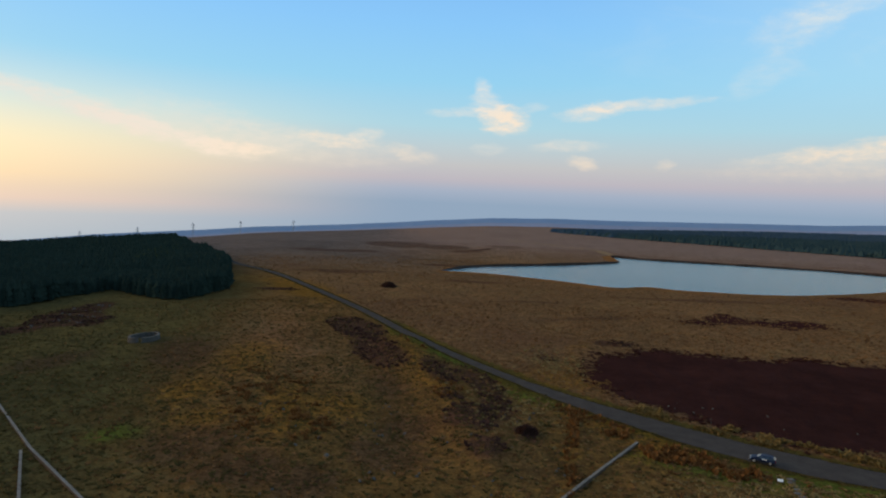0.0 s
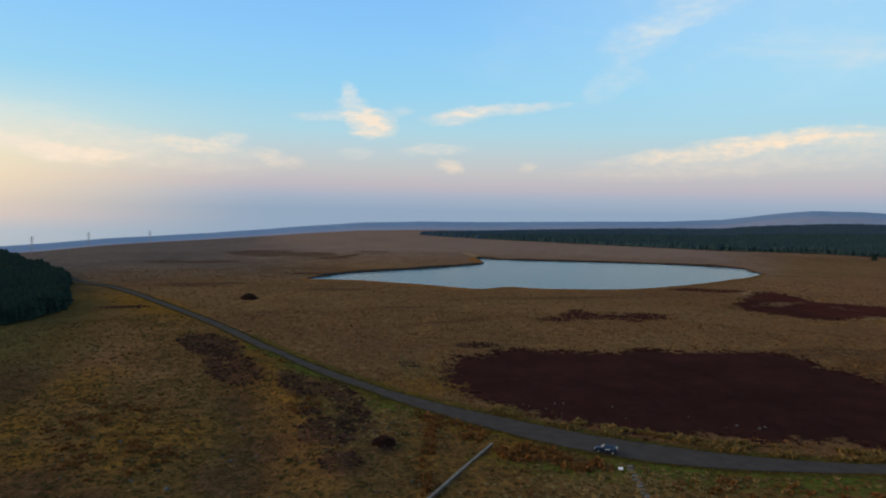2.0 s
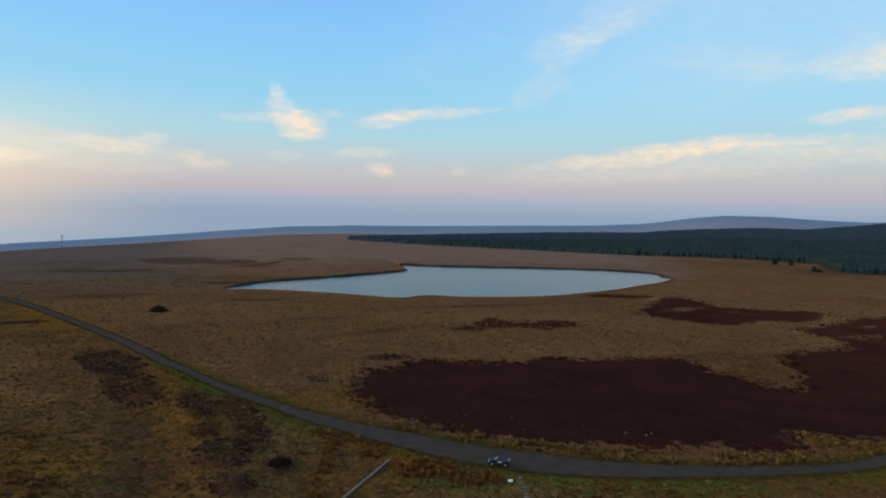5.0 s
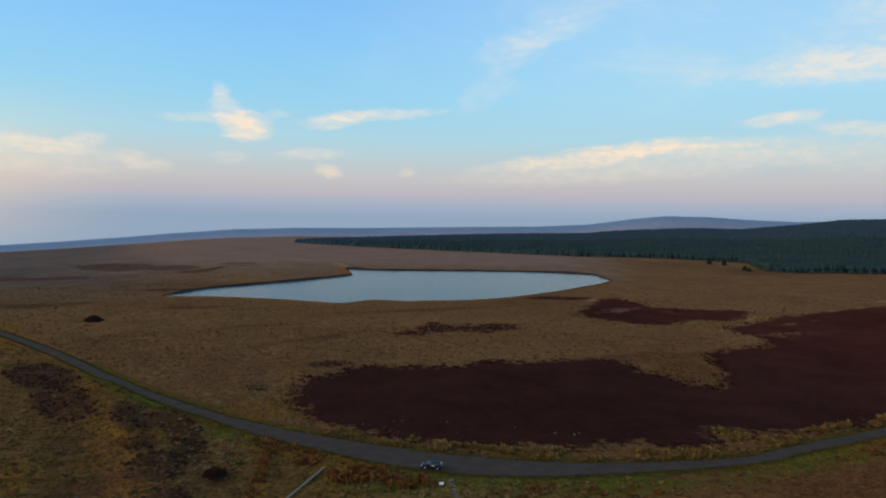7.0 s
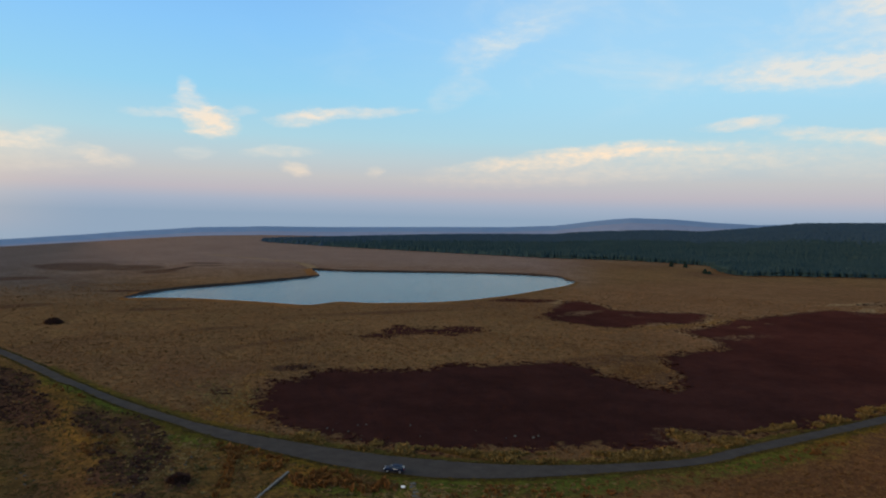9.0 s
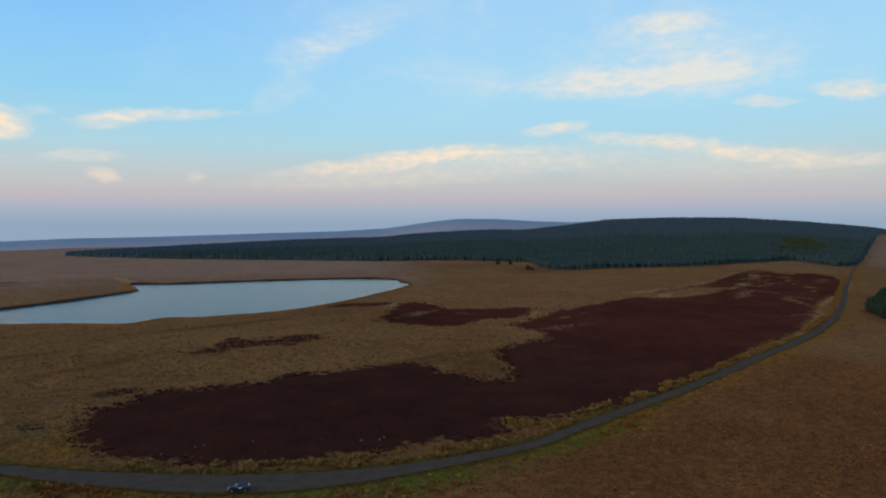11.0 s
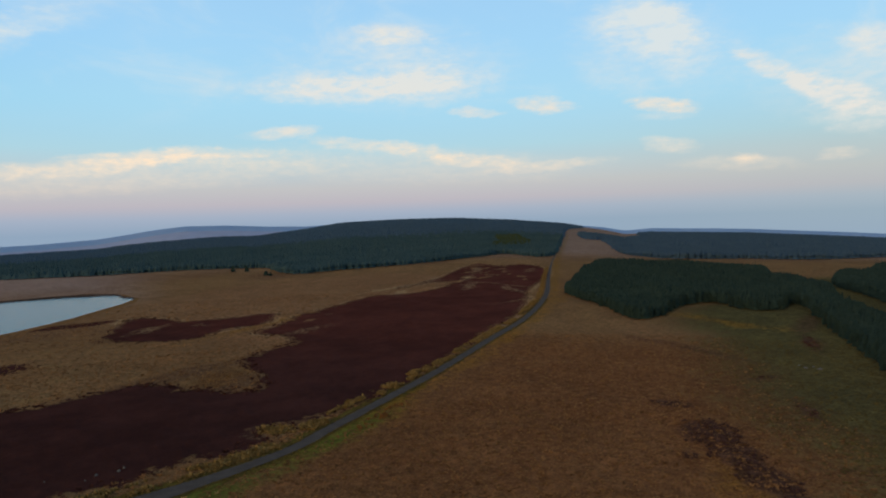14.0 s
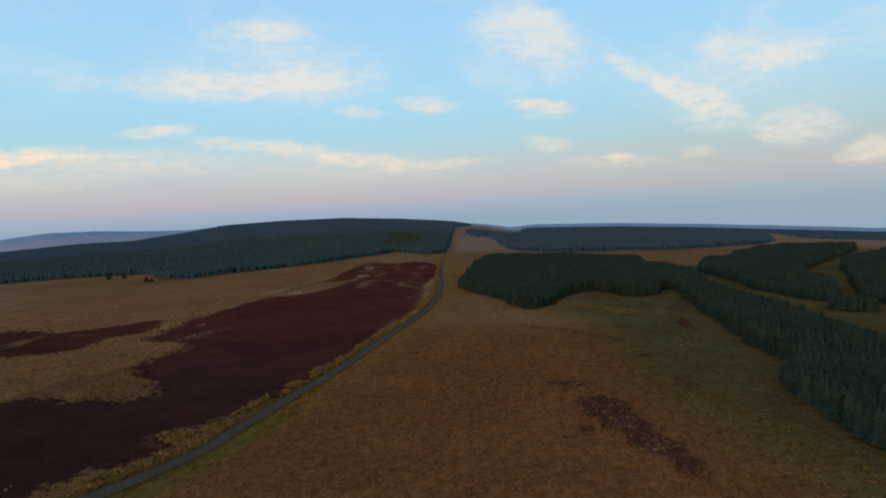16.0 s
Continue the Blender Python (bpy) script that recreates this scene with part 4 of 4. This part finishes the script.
    for outline in (LAKE, HEATHER, POND_HEATHER, WOOD_WEST, WOOD_EAST):
        ok &= region(xy, outline, 2) < -margin
    return xy[ok]


def in_blobs(rows, per_area, stretch=1.15):
    out = []
    for x, y, rx, ry, turn in rows:
        m = max(6, int(math.pi * rx * ry * per_area))
        r, a = np.sqrt(rng.uniform(0, stretch ** 2, m)), rng.uniform(0, 6.28, m)
        u, v = r * np.cos(a) * rx, r * np.sin(a) * ry
        c, s = math.cos(radians(turn)), math.sin(radians(turn))
        q = np.column_stack([x + u * c - v * s, y + u * s + v * c])
        ragged = np.array([noise.noise((px * 0.16, py * 0.16, 8)) for px, py in q]) > -0.12
        out.append(q[ragged])
    return np.vstack(out)


def beside_road(x_lo, x_hi, count, near, far):
    """Places along the north side of the road."""
    line = smooth_line(ROAD, 40)
    ok = np.nonzero((line[:, 0] > x_lo) & (line[:, 0] < x_hi))[0][1:-1]
    k = rng.choice(ok, count, p=np.hypot(*(line[ok + 1] - line[ok]).T) / np.hypot(*(line[ok + 1] - line[ok]).T).sum())
    t = line[k + 1] - line[k - 1]
    normal = np.stack([-t[:, 1], t[:, 0]], 1) / np.hypot(*t.T)[:, None]
    base = np.array([road_width(x, y) for x, y in line[k]])
    off = base + rng.uniform(near, far, count)
    return line[k] + normal * off[:, None] + rng.uniform(-1, 1, (count, 2))


def near_outline(outline, count, spread):
    line = smooth_line(outline, 12, True)
    return line[rng.integers(0, len(line), count)] + rng.normal(0, spread, (count, 2)) + rng.uniform(-3, 3, (count, 2))


def on_olive(xy):
    return np.maximum(region(xy, OLIVE_WEST, 2), region(xy, OLIVE_EAST, 2)) + rng.uniform(-16, 16, len(xy)) > np.where((region(xy, SOUTH, 1) > 4) & (xy[:, 0] < 90), rng.uniform(-260, 60, len(xy)), 0)


NEAR_GRASS = open_moor(np.vstack([sprinkle(62000, 70, 300, -112, 44), sprinkle(24000, 70, 190, -112, 44)]))
GREENER = on_olive(NEAR_GRASS)
RUSSET = ~GREENER & (region(NEAR_GRASS, SOUTH, 1) > 0) & (NEAR_GRASS[:, 0] > 85)
plants("russet_tussocks", NEAR_GRASS[RUSSET], 0.30, 0.26, TUFTS, SLOPE_GRASS, "tussocks of dull russet grass on the slope", "grass")
plants("grass_tussocks", NEAR_GRASS[~GREENER & ~RUSSET], 0.36, 0.30, TUFTS, STRAW, "tussocks of dry straw-coloured moor grass", "grass")
plants("olive_tussocks", NEAR_GRASS[GREENER], 0.32, 0.26, TUFTS, OLIVE_GRASS, "tussocks of dull olive grass on the slopes", "grass")
FAR_GRASS = open_moor(sprinkle(24000, 300, 520, -90, 40))
plants("far_grass_tussocks", FAR_GRASS[region(FAR_GRASS, SOUTH, 1) < 0], 0.5, 0.34, TUFTS, STRAW,
       "tussocks of dry brown moor grass towards the lake", "grass")


def patchy(xy, scale, least):
    return xy[np.array([noise.noise((x * scale, y * scale, 4)) for x, y in xy]) > least]


plants("verge_rushes", np.vstack([patchy(beside_road(38, 215, 7600, 1.8, 6.4), 0.16, 0.02), patchy(beside_road(215, 420, 3400, 1.5, 4.6), 0.14, -0.02),
       beside_road(420, 700, 1000, 1.2, 4.0), rng.normal((134, 110), (1.8, 2.4), (160, 2))]), 0.44, 0.52, SHEAVES, RUSH,
       "pale yellow rushes and long grass along the road verge", "grass")
def road_edges(x_lo, x_hi, count):
    """Places close to both edges of the road."""
    line = smooth_line(ROAD, 40)
    ok = np.nonzero((line[:, 0] > x_lo) & (line[:, 0] < x_hi))[0][1:-1]
    length = np.hypot(*(line[ok + 1] - line[ok]).T)
    k = rng.choice(ok, count, p=length / length.sum())
    t = line[k + 1] - line[k - 1]
    normal = np.stack([-t[:, 1], t[:, 0]], 1) / np.hypot(*t.T)[:, None]
    base = np.array([road_width(x, y) for x, y in line[k]])
    off = (base + rng.normal(0.5, 0.35, count)) * rng.choice((-1, 1), count)
    return line[k] + normal * off[:, None] + (line[k + 1] - line[k]) * rng.random((count, 1))


plants("verge_grass", road_edges(-120, 420, 9000), 0.30, 0.22, TUFTS, OLIVE_GRASS, "short olive-green grass fringing the road edges", "grass")
plants("bracken_stand", open_moor(np.vstack([in_blobs([(35, 135, 4.5, 11, 32), (45, 117, 6, 5, 0), (52, 110, 5, 3, -30)], 2.2), in_blobs([(26.5, 123, 1.0, 23, -12)], 1.6)])), 0.4, 0.62, SHEAVES, BRACKEN,
       "tall rust-orange bracken beside the parking place", "bracken")
plants("bracken", open_moor(patchy(in_blobs([(37, 133, 5, 8, 0), (42, 121, 5, 6, 0), (26, 122, 1.2, 24, -12), (2, 152, 4, 8, 0), (-7, 203, 4, 13, 25), (155, 92, 14, 2.5, 8),
       (-36, 142, 10, 22, 10), (-28, 122, 9, 9, 0), (75, 97, 20, 4, -20)], 0.9), 0.25, 0.0)), 0.42, 0.5, SHEAVES, BRACKEN, "rust-orange dead bracken in the moor grass", "bracken")
plants("heather_bushes", in_blobs([s for s in SCRUB if s[1] < 345], 0.8), 0.38, 0.32, SHEAVES, LING,
       "dark purple-brown heather bushes on the grassy slope", "heather")
plants("heather_edge", np.vstack([near_outline(HEATHER, 2000, 1.0), near_outline(POND_HEATHER, 260, 1.0), near_outline(SMALL_HEATHER, 150, 0.9)]),
       0.55, 0.22, SHEAVES, MAROON, "ragged clumps of dark maroon heather", "heather")
plants("loose_stones", np.vstack([open_moor(sprinkle(110, 75, 150, -10, 20)), in_blobs([(75, 133, 22, 7, -20), (58, 146, 6, 5, 0), (100, 121, 12, 4, -10)], 0.03)]), 0.22, 0.26, CLUMPS, STONE,
       "small pale stones scattered in the grass", "stones")
OUTCROP_SPOTS = np.column_stack([rng.uniform(-140, -112, 900), rng.uniform(198, 264, 900)])
OUTCROP_SPOTS = OUTCROP_SPOTS[(region(OUTCROP_SPOTS, OUTCROP) > 1) & (np.sin(OUTCROP_SPOTS[:, 1] * 0.55 + OUTCROP_SPOTS[:, 0] * 0.2) > 0.8) & (rng.random(len(OUTCROP_SPOTS)) < 0.7)]
plants("outcrop_stones", OUTCROP_SPOTS, 0.36, 0.3, CLUMPS, STONE, "pale stones showing in rows through the dark heather scar", "stones")
plants("marsh_grass", open_moor(np.vstack([rng.normal((58, 100), (14, 4), (700, 2)), rng.normal((20, 140), (7, 12), (300, 2)), rng.normal((34, 184), (5, 9), (380, 2))])), 0.4, 0.4, TUFTS, PALE_GRASS,
       "pale bleached grass tufts near the parking place", "grass")


# ---------------------------------------------------------------- things
def thing(name, x, y, turn=0.0, label="", category="", group="", lift=0.0):
    ob = new(name)
    ob.empty_display_size = 0.2
    ob.matrix_world = pose(x, y, z_at(x, y) + lift, 0, 0, turn)
    return tagged(ob, label, category, group)


def make_car():
    """A small hatchback; its nose points along +x."""
    car = thing("car", 59.0, 114.6, 148, "dark blue parked hatchback car at the road edge", "car", lift=0.12)
    # side profile (x, z) from the tail round over the roof to the nose
    profile = [(-2.05, 0.35), (-2.12, 0.62), (-2.06, 0.98), (-1.72, 1.30), (-1.45, 1.44), (-0.4, 1.50), (0.25, 1.44), (1.02, 0.98), (1.85, 0.84), (2.10, 0.66),
               (2.12, 0.35)]
    bm = bmesh.new()
    rows = []
    for side in (-1, 1):
        row = []
        for x, z in profile:
            half = 0.86 - 0.22 * max(0.0, z - 0.95) / 0.5 - 0.07 * (abs(x) / 2.1) ** 3
            row.append(bm.verts.new((x, side * half, z)))
        rows.append(row)
    m = len(profile)
    for i in range(m - 1):
        bm.faces.new((rows[0][i], rows[0][i + 1], rows[1][i + 1], rows[1][i]))
    bm.faces.new((rows[0][0], rows[1][0], rows[1][-1], rows[0][-1]))
    for row in rows:
        bm.faces.new(row)
    bmesh.ops.bevel(bm, geom=list(bm.edges), offset=0.05, segments=2, affect="EDGES")
    part("body", bm, PAINT, car, smooth=False)

    def pane(name, corners, label=""):
        bm = bmesh.new()
        vs = [bm.verts.new(c) for c in corners]
        f = bm.faces.new(vs)
        ext = bmesh.ops.extrude_face_region(bm, geom=[f])
        nrm = (Vector(corners[1]) - Vector(corners[0])).cross(Vector(corners[2]) - Vector(corners[1])).normalized()
        bmesh.ops.translate(bm, vec=nrm * 0.03, verts=[g for g in ext["geom"] if isinstance(g, bmesh.types.BMVert)])
        return part(name, bm, GLASS, car, label)

    pane("windscreen", [(0.96, -0.70, 1.03), (0.96, 0.70, 1.03), (0.30, 0.58, 1.43), (0.30, -0.58, 1.43)], "dark sloping windscreen")
    pane("rear_window", [(-2.03, 0.66, 1.03), (-2.03, -0.66, 1.03), (-1.70, -0.58, 1.34), (-1.70, 0.58, 1.34)])
    for side in (-1, 1):
        for x0, x1, x2, x3 in ((-0.2, 0.86, 0.28, -0.2), (-1.1, -0.28, -0.28, -1.1), (-1.75, -1.2, -1.2, -1.55)):
            y0, y1 = 0.85 * side, 0.695 * side
            loop = [(x0, y0, 1.00), (x1, y0, 1.00), (x2, y1, 1.36), (x3, y1, 1.36)]
            pane("side_window", loop if side < 0 else loop[::-1])
    bm = bmesh.new()
    box(bm, 0, 0, 0.42, 4.2, 1.70, 0.16, 0.03)
    part("sill_trim", bm, DARK, car)
    for side in (-1, 1):
        bm = bmesh.new()
        box(bm, 2.02, side * 0.60, 0.70, 0.20, 0.36, 0.14, 0.04)
        part("headlight", bm, LENS, car, "clear headlight")
        bm = bmesh.new()
        box(bm, -2.06, side * 0.66, 0.86, 0.12, 0.2, 0.28, 0.03)
        part("tail_light", bm, RED, car, "red tail light")
        bm = bmesh.new()
        box(bm, 0.72, side * 0.92, 1.0, 0.12, 0.18, 0.12, 0.03)
        part("door_mirror", bm, PAINT, car)
        # pale strip laid on the door as a painted reflection
        bm = bmesh.new()
        box(bm, -0.3, side * 0.868, 0.86, 0.8, 0.02, 0.14, 0.0)
        part("door_reflection", bm, LENS, car, "pale strip painting the light reflected by the door")
        for x in (-1.28, 1.32):
            bm = bmesh.new()
            tube(bm, (x, side * 0.64, 0.32), (x, side * 0.86, 0.32), 0.32, sides=18)
            bmesh.ops.bevel(bm, geom=[e for e in bm.edges if len(e.link_faces) == 2 and e.calc_face_angle() > 1], offset=0.04, segments=2, affect="EDGES")
            wheel = part("wheel", bm, RUBBER, car, "black tyre")
            bm = bmesh.new()
            tube(bm, (x, side * 0.85, 0.32), (x, side * 0.885, 0.32), 0.2, 0.17, 10)
            part("rim", bm, ALLOY, wheel, "silver alloy rim")
    bm = bmesh.new()
    box(bm, 2.13, 0, 0.5, 0.03, 0.5, 0.11)
    part("front_plate", bm, WHITE, car)


def make_boardwalk(points, width, label):
    """Timber deck on bearers, its first point the thing's place."""
    x0, y0 = points[0]
    walk_thing = thing("boardwalk", x0, y0, 0, label, "boardwalk")
    base = z_at(x0, y0)
    for a, b in zip(points[:-1], points[1:]):
        length = math.hypot(b[0] - a[0], b[1] - a[1])
        ux, uy = (b[0] - a[0]) / length, (b[1] - a[1]) / length
        turn = Matrix.Rotation(math.atan2(uy, ux), 4, "Z")
        deck, bearers = bmesh.new(), bmesh.new()
        za, zb = z_at(*a) - base, z_at(*b) - base

        def level(s):
            return za + (zb - za) * s

        k, step = int(length / 0.36), length / int(length / 0.36)
        for i in range(k):
            d = (i + 0.5) * step
            x, y = a[0] + ux * d, a[1] + uy * d
            box(deck, x - x0, y - y0, level(d / length) + 0.42 + random.uniform(-0.012, 0.012), 0.31, width * random.uniform(0.96, 1.03), 0.05, 0, turn)
        for side in (-1, 1):
            for i in range(0, k, 6):
                d, e = i * step, min((i + 6) * step, length)
                m = (d + e) / 2
                x, y = a[0] + ux * m - uy * side * width * 0.4, a[1] + uy * m + ux * side * width * 0.4
                box(bearers, x - x0, y - y0, level(m / length) + 0.10, e - d, 0.12, 0.6, 0, turn)
        part("deck", deck, DECK, walk_thing)
        part("bearer", bearers, BARK, walk_thing, "dark timber bearers under the deck")


def make_sheepfold():
    """A ring of dry-stone wall with a gap, stretched along y to fit the camera's view."""
    fold = thing("sheepfold", -87, 193, 0, "oval grey dry-stone sheepfold with a gap, in the grass", "sheepfold")
    x0, y0, z0 = fold.matrix_world.translation
    bm, cap = bmesh.new(), bmesh.new()
    for course in range(5):
        m = 44
        for i in range(m):
            a = 2 * math.pi * (i + 0.5 * (course % 2)) / m
            if abs(((a - radians(285)) + math.pi) % (2 * math.pi) - math.pi) < 0.13:
                continue
            r = 3.8 + random.uniform(-0.06, 0.06)
            x, y = r * math.cos(a), 1.3 * r * math.sin(a)
            turn = Matrix.Rotation(a, 4, "Z")
            box(bm, x, y, z_at(x0 + x, y0 + y) - z0 + 0.05 + 0.26 * course, 0.8 - 0.06 * course, 0.66 * random.uniform(0.8, 1.05), 0.27, 0, turn)
            if course == 4:
                box(cap, x, y, z_at(x0 + x, y0 + y) - z0 + 1.32, 0.6, 0.78 * random.uniform(0.8, 1.05), random.uniform(0.14, 0.3), 0, turn)
    part("wall", bm, STONE, fold)
    part("coping", cap, STONE, fold, "uneven coping stones")


def make_info_board():
    board = thing("information_board", 57.4, 105.4, -20, "white information board on two posts in the grass", "sign")
    bm = bmesh.new()
    box(bm, 0, 0, 0.78, 0.85, 0.06, 0.5, 0.02, Matrix.Rotation(radians(-50), 4, "X"))
    part("panel", bm, WHITE, board, "white sloping panel")
    bm = bmesh.new()
    box(bm, 0, -0.04, 0.74, 0.93, 0.05, 0.58, 0.02, Matrix.Rotation(radians(-50), 4, "X"))
    part("panel_frame", bm, BARK, board)
    for x in (-0.42, 0.42):
        bm = bmesh.new()
        box(bm, x, -0.02, 0.30, 0.1, 0.1, 0.86, 0.015)
        part("post", bm, BARK, board)


def make_slabs():
    """Flat grey stones laid as a path from the parking place."""
    meshes = []
    for s in range(3):
        bm = bmesh.new()
        box(bm, 0, 0, 0.06, 1.15, 0.85, 0.26, 0.07)
        for v in bm.verts:
            v.co += Vector((random.uniform(-1, 1), random.uniform(-1, 1), random.uniform(-0.4, 0.4))) * 0.07
        meshes.append(bm_mesh("stone_slab", bm, PALE_STONE))
    for i in range(12):
        x, y, turn = 60.2 - 0.36 * i + random.uniform(-0.15, 0.15), 107.6 - 1.35 * i, random.uniform(-9, 9)
        ob = new("stone_slab", meshes[i % 3])
        ob.matrix_world = pose(x, y, z_at(x, y), 0, 0, turn)
        tagged(ob, "flat pale grey stone slab set in the grass path", "stone", "slabs of the path")


def make_pylons():
    """Lattice power pylons on the far plain."""
    tall = 70.0
    leg_mesh, arm_mesh, brace_mesh = None, None, None
    first = None
    line = [(20.8, 3500, 1.0), (17.1, 3900, 1.05), (24.9, 3300, 0.82), (28.9, 3000, 0.72), (30.4, 3300, 0.62), (12.8, 4000, 0.95)]
    for az, r, size in line:
        a = radians(az)
        x, y = CENTRE[0] - math.sin(a) * r, CENTRE[1] + math.cos(a) * r
        m = Matrix.Translation((x, y, z_at(x, y))) @ Matrix.Rotation(a, 4, "Z") @ Matrix.Diagonal((size, size, size, 1))
        if first is None:
            first = new("power_pylon")
            tagged(first, "grey steel lattice power pylon on the far plain", "pylon", "row of pylons")
            for sx in (-1, 1):
                for sy in (-1, 1):
                    bm = bmesh.new()
                    tube(bm, (sx * 5, sy * 5, -2), (sx * 1.2, sy * 1.2, tall), 0.75, 0.5, 5)
                    part("leg", bm, STEEL, first)
            for sy in (-1, 1):
                bm = bmesh.new()
                levels = [0, 14, 26, 36, 45, 53, 60, 66, 70]
                for i, (z0, z1) in enumerate(zip(levels[:-1], levels[1:])):
                    w0, w1 = 5 - 3.8 * z0 / tall, 5 - 3.8 * z1 / tall
                    for s in (-1, 1):
                        tube(bm, (s * w0, sy * w0, z0), (-s * w1, sy * w1, z1), 0.3, sides=4)
                part("lattice", bm, STEEL, first)
            for z, half in ((48, 9), (58, 12), (66, 8)):
                bm = bmesh.new()
                for s in (-1, 1):
                    tube(bm, (0, 0, z + 2), (s * half, 0, z), 0.7, 0.35, 5)
                    tube(bm, (0, 0, z - 1), (s * half, 0, z), 0.6, 0.35, 5)
                part("cross_arm", bm, STEEL, first)
            bm = bmesh.new()
            tube(bm, (0, 0, tall - 1), (0, 0, tall + 5), 1.0, 0.3, 6)
            part("peak", bm, STEEL, first)
            first.matrix_world = m
        else:
            ob = copy_thing(first, Matrix.Translation((x, y, z_at(x, y))) @ Matrix.Rotation(a, 4, "Z"))
            ob.scale = (size, size, size)


def crown_mesh(seed, round_top):
    """A crown of many small needle sprays round a stem, unit height."""
    g = np.random.default_rng(seed)
    verts, faces = [], []
    for i in range(210):
        z = g.uniform(0.06, 0.98)
        reach = (1 - z) ** (0.45 if round_top else 0.8) * g.uniform(0.5, 1.1)
        a = g.uniform(0, 6.28)
        c = np.array([reach * math.cos(a), reach * math.sin(a), z - 0.05 * reach])
        out = np.array([math.cos(a), math.sin(a), -0.35])
        side = np.array([-math.sin(a), math.cos(a), 0])
        s = 0.30 * (1.15 - z) + 0.06
        k = len(verts)
        verts += [c - side * s * 0.6 - out * s * 0.5, c + side * s * 0.6 - out * s * 0.5, c + out * s, c + np.array([0, 0, 0.10]) - out * s * 0.3]
        faces += [(k, k + 1, k + 2), (k, k + 2, k + 3), (k + 1, k + 3, k + 2)]
    verts = np.array(verts)
    verts[:, 2] = np.clip(verts[:, 2], 0.03, 1.02)
    return raw_mesh("crown", verts, np.array(faces), SPRUCE)


def make_trees():
    """Spruces along the edges of the nearer woods, and a few alone on the moor."""
    crowns = [crown_mesh(s, s % 2 == 1) for s in range(4)]
    bm = bmesh.new()
    tube(bm, (0, 0, -0.05), (0, 0, 0.55), 0.05, 0.02, 6)
    trunk = bm_mesh("trunk", bm, BARK)

    def tree(x, y, tall, wide, label, group, k):
        ob = new("spruce_tree")
        ob.matrix_world = Matrix.Translation((x, y, z_at(x, y))) @ Matrix.Rotation(random.uniform(0, 6.28), 4, "Z")
        tagged(ob, label, "tree", group)
        for name, me in (("trunk", trunk), ("crown", crowns[k % 4])):
            child = new(name, me)
            child.parent = ob
            child.scale = (wide, wide, tall)

    k = 0
    for outline, keep in ((WOOD_WEST, lambda p: p[1] < 350 and p[0] > -180 and p[1] > 240), (WOOD_EAST, lambda p: p[1] > -75 and p[0] > 100 and p[0] < 448 and p[1] < 60 + 0.7 * (p[0] - 340))):
        line = smooth_line(outline, 16, True)
        last = np.array((1e6, 0.0))
        for p in line:
            if keep(p) and np.hypot(*(p - last)) > 4.2:
                last = p
                q = p + np.array((random.uniform(-1.6, 1.6), random.uniform(-1.6, 1.6)))
                tree(q[0], q[1], random.uniform(5.2, 7.2), random.uniform(1.3, 1.8), "dark green spruce at the edge of the plantation", "plantation edge trees", k)
                k += 1
    for x, y, tall in ((600, 606, 7.2), (607, 590, 7.8), (566, 520, 5.5), (560, 508, 4.0)):
        tree(x, y, tall, 3.0, "small dark spruce alone on the brown moor", "trees on the moor", k)
        k += 1


def make_bush(x, y, size):
    ob = new("heather_bush")
    ob.matrix_world = pose(x, y, z_at(x, y))
    tagged(ob, "rounded dark bush alone on the moor", "bush")
    g = np.random.default_rng(int(abs(x * 7 + y)))
    v, f, start = [], [], 0
    for i in range(160):
        a, r = g.uniform(0, 6.28), size * math.sqrt(g.uniform(0, 1))
        q, fa = SHEAVES[i % 6]
        s = g.uniform(0.5, 0.8)
        lift = max(0, (1 - (r / size) ** 2)) * size * 0.75
        v.append(q * (s, s, s * 1.1) + (r * math.cos(a) * 1.2, r * math.sin(a), lift * g.uniform(0.2, 1)))
        f.append(fa + start)
        start += len(q)
    part("foliage", raw_mesh("foliage", np.vstack(v), np.vstack(f), LING), None, ob)


def make_boulders():
    for i, (x, y, size) in enumerate(((255, -12, 0.6), (257, -14.2, 0.45), (253.6, -16, 0.65), (258.5, -10, 0.4))):
        g = np.random.default_rng(i)
        bm = bmesh.new()
        bmesh.ops.create_icosphere(bm, subdivisions=2, radius=1)
        for v in bm.verts:
            v.co = Vector((v.co.x * 1.2, v.co.y, v.co.z * 0.7)) * size * (1 + 0.35 * noise.noise(v.co * 1.3 + Vector((i, 0, 0))))
        ob = new("boulder", bm_mesh("boulder", bm, STONE))
        ob.matrix_world = pose(x, y, z_at(x, y) + 0.2 * size, 0, 0, g.uniform(0, 360))
        tagged(ob, "pale grey boulder lying in rough grass", "boulder", "boulders on the slope")


make_car()
make_boulders()
make_boardwalk([(38.6, 121.6), (29.5, 109.5), (20, 97), (8, 81)], 0.52, "weathered grey boardwalk running through the moor grass")
make_boardwalk([(-92, 134.5), (-67, 107), (-50, 91), (-38, 79)], 0.45, "long grey boardwalk across the dark olive slope")
make_boardwalk([(-67.6, 105.5), (-58, 90), (-50, 77)], 0.42, "grey boardwalk branching off the long one")
make_sheepfold()
make_info_board()
make_slabs()
make_pylons()
make_trees()
make_bush(-26, 337, 3.2)
make_bush(18, 124, 1.5)
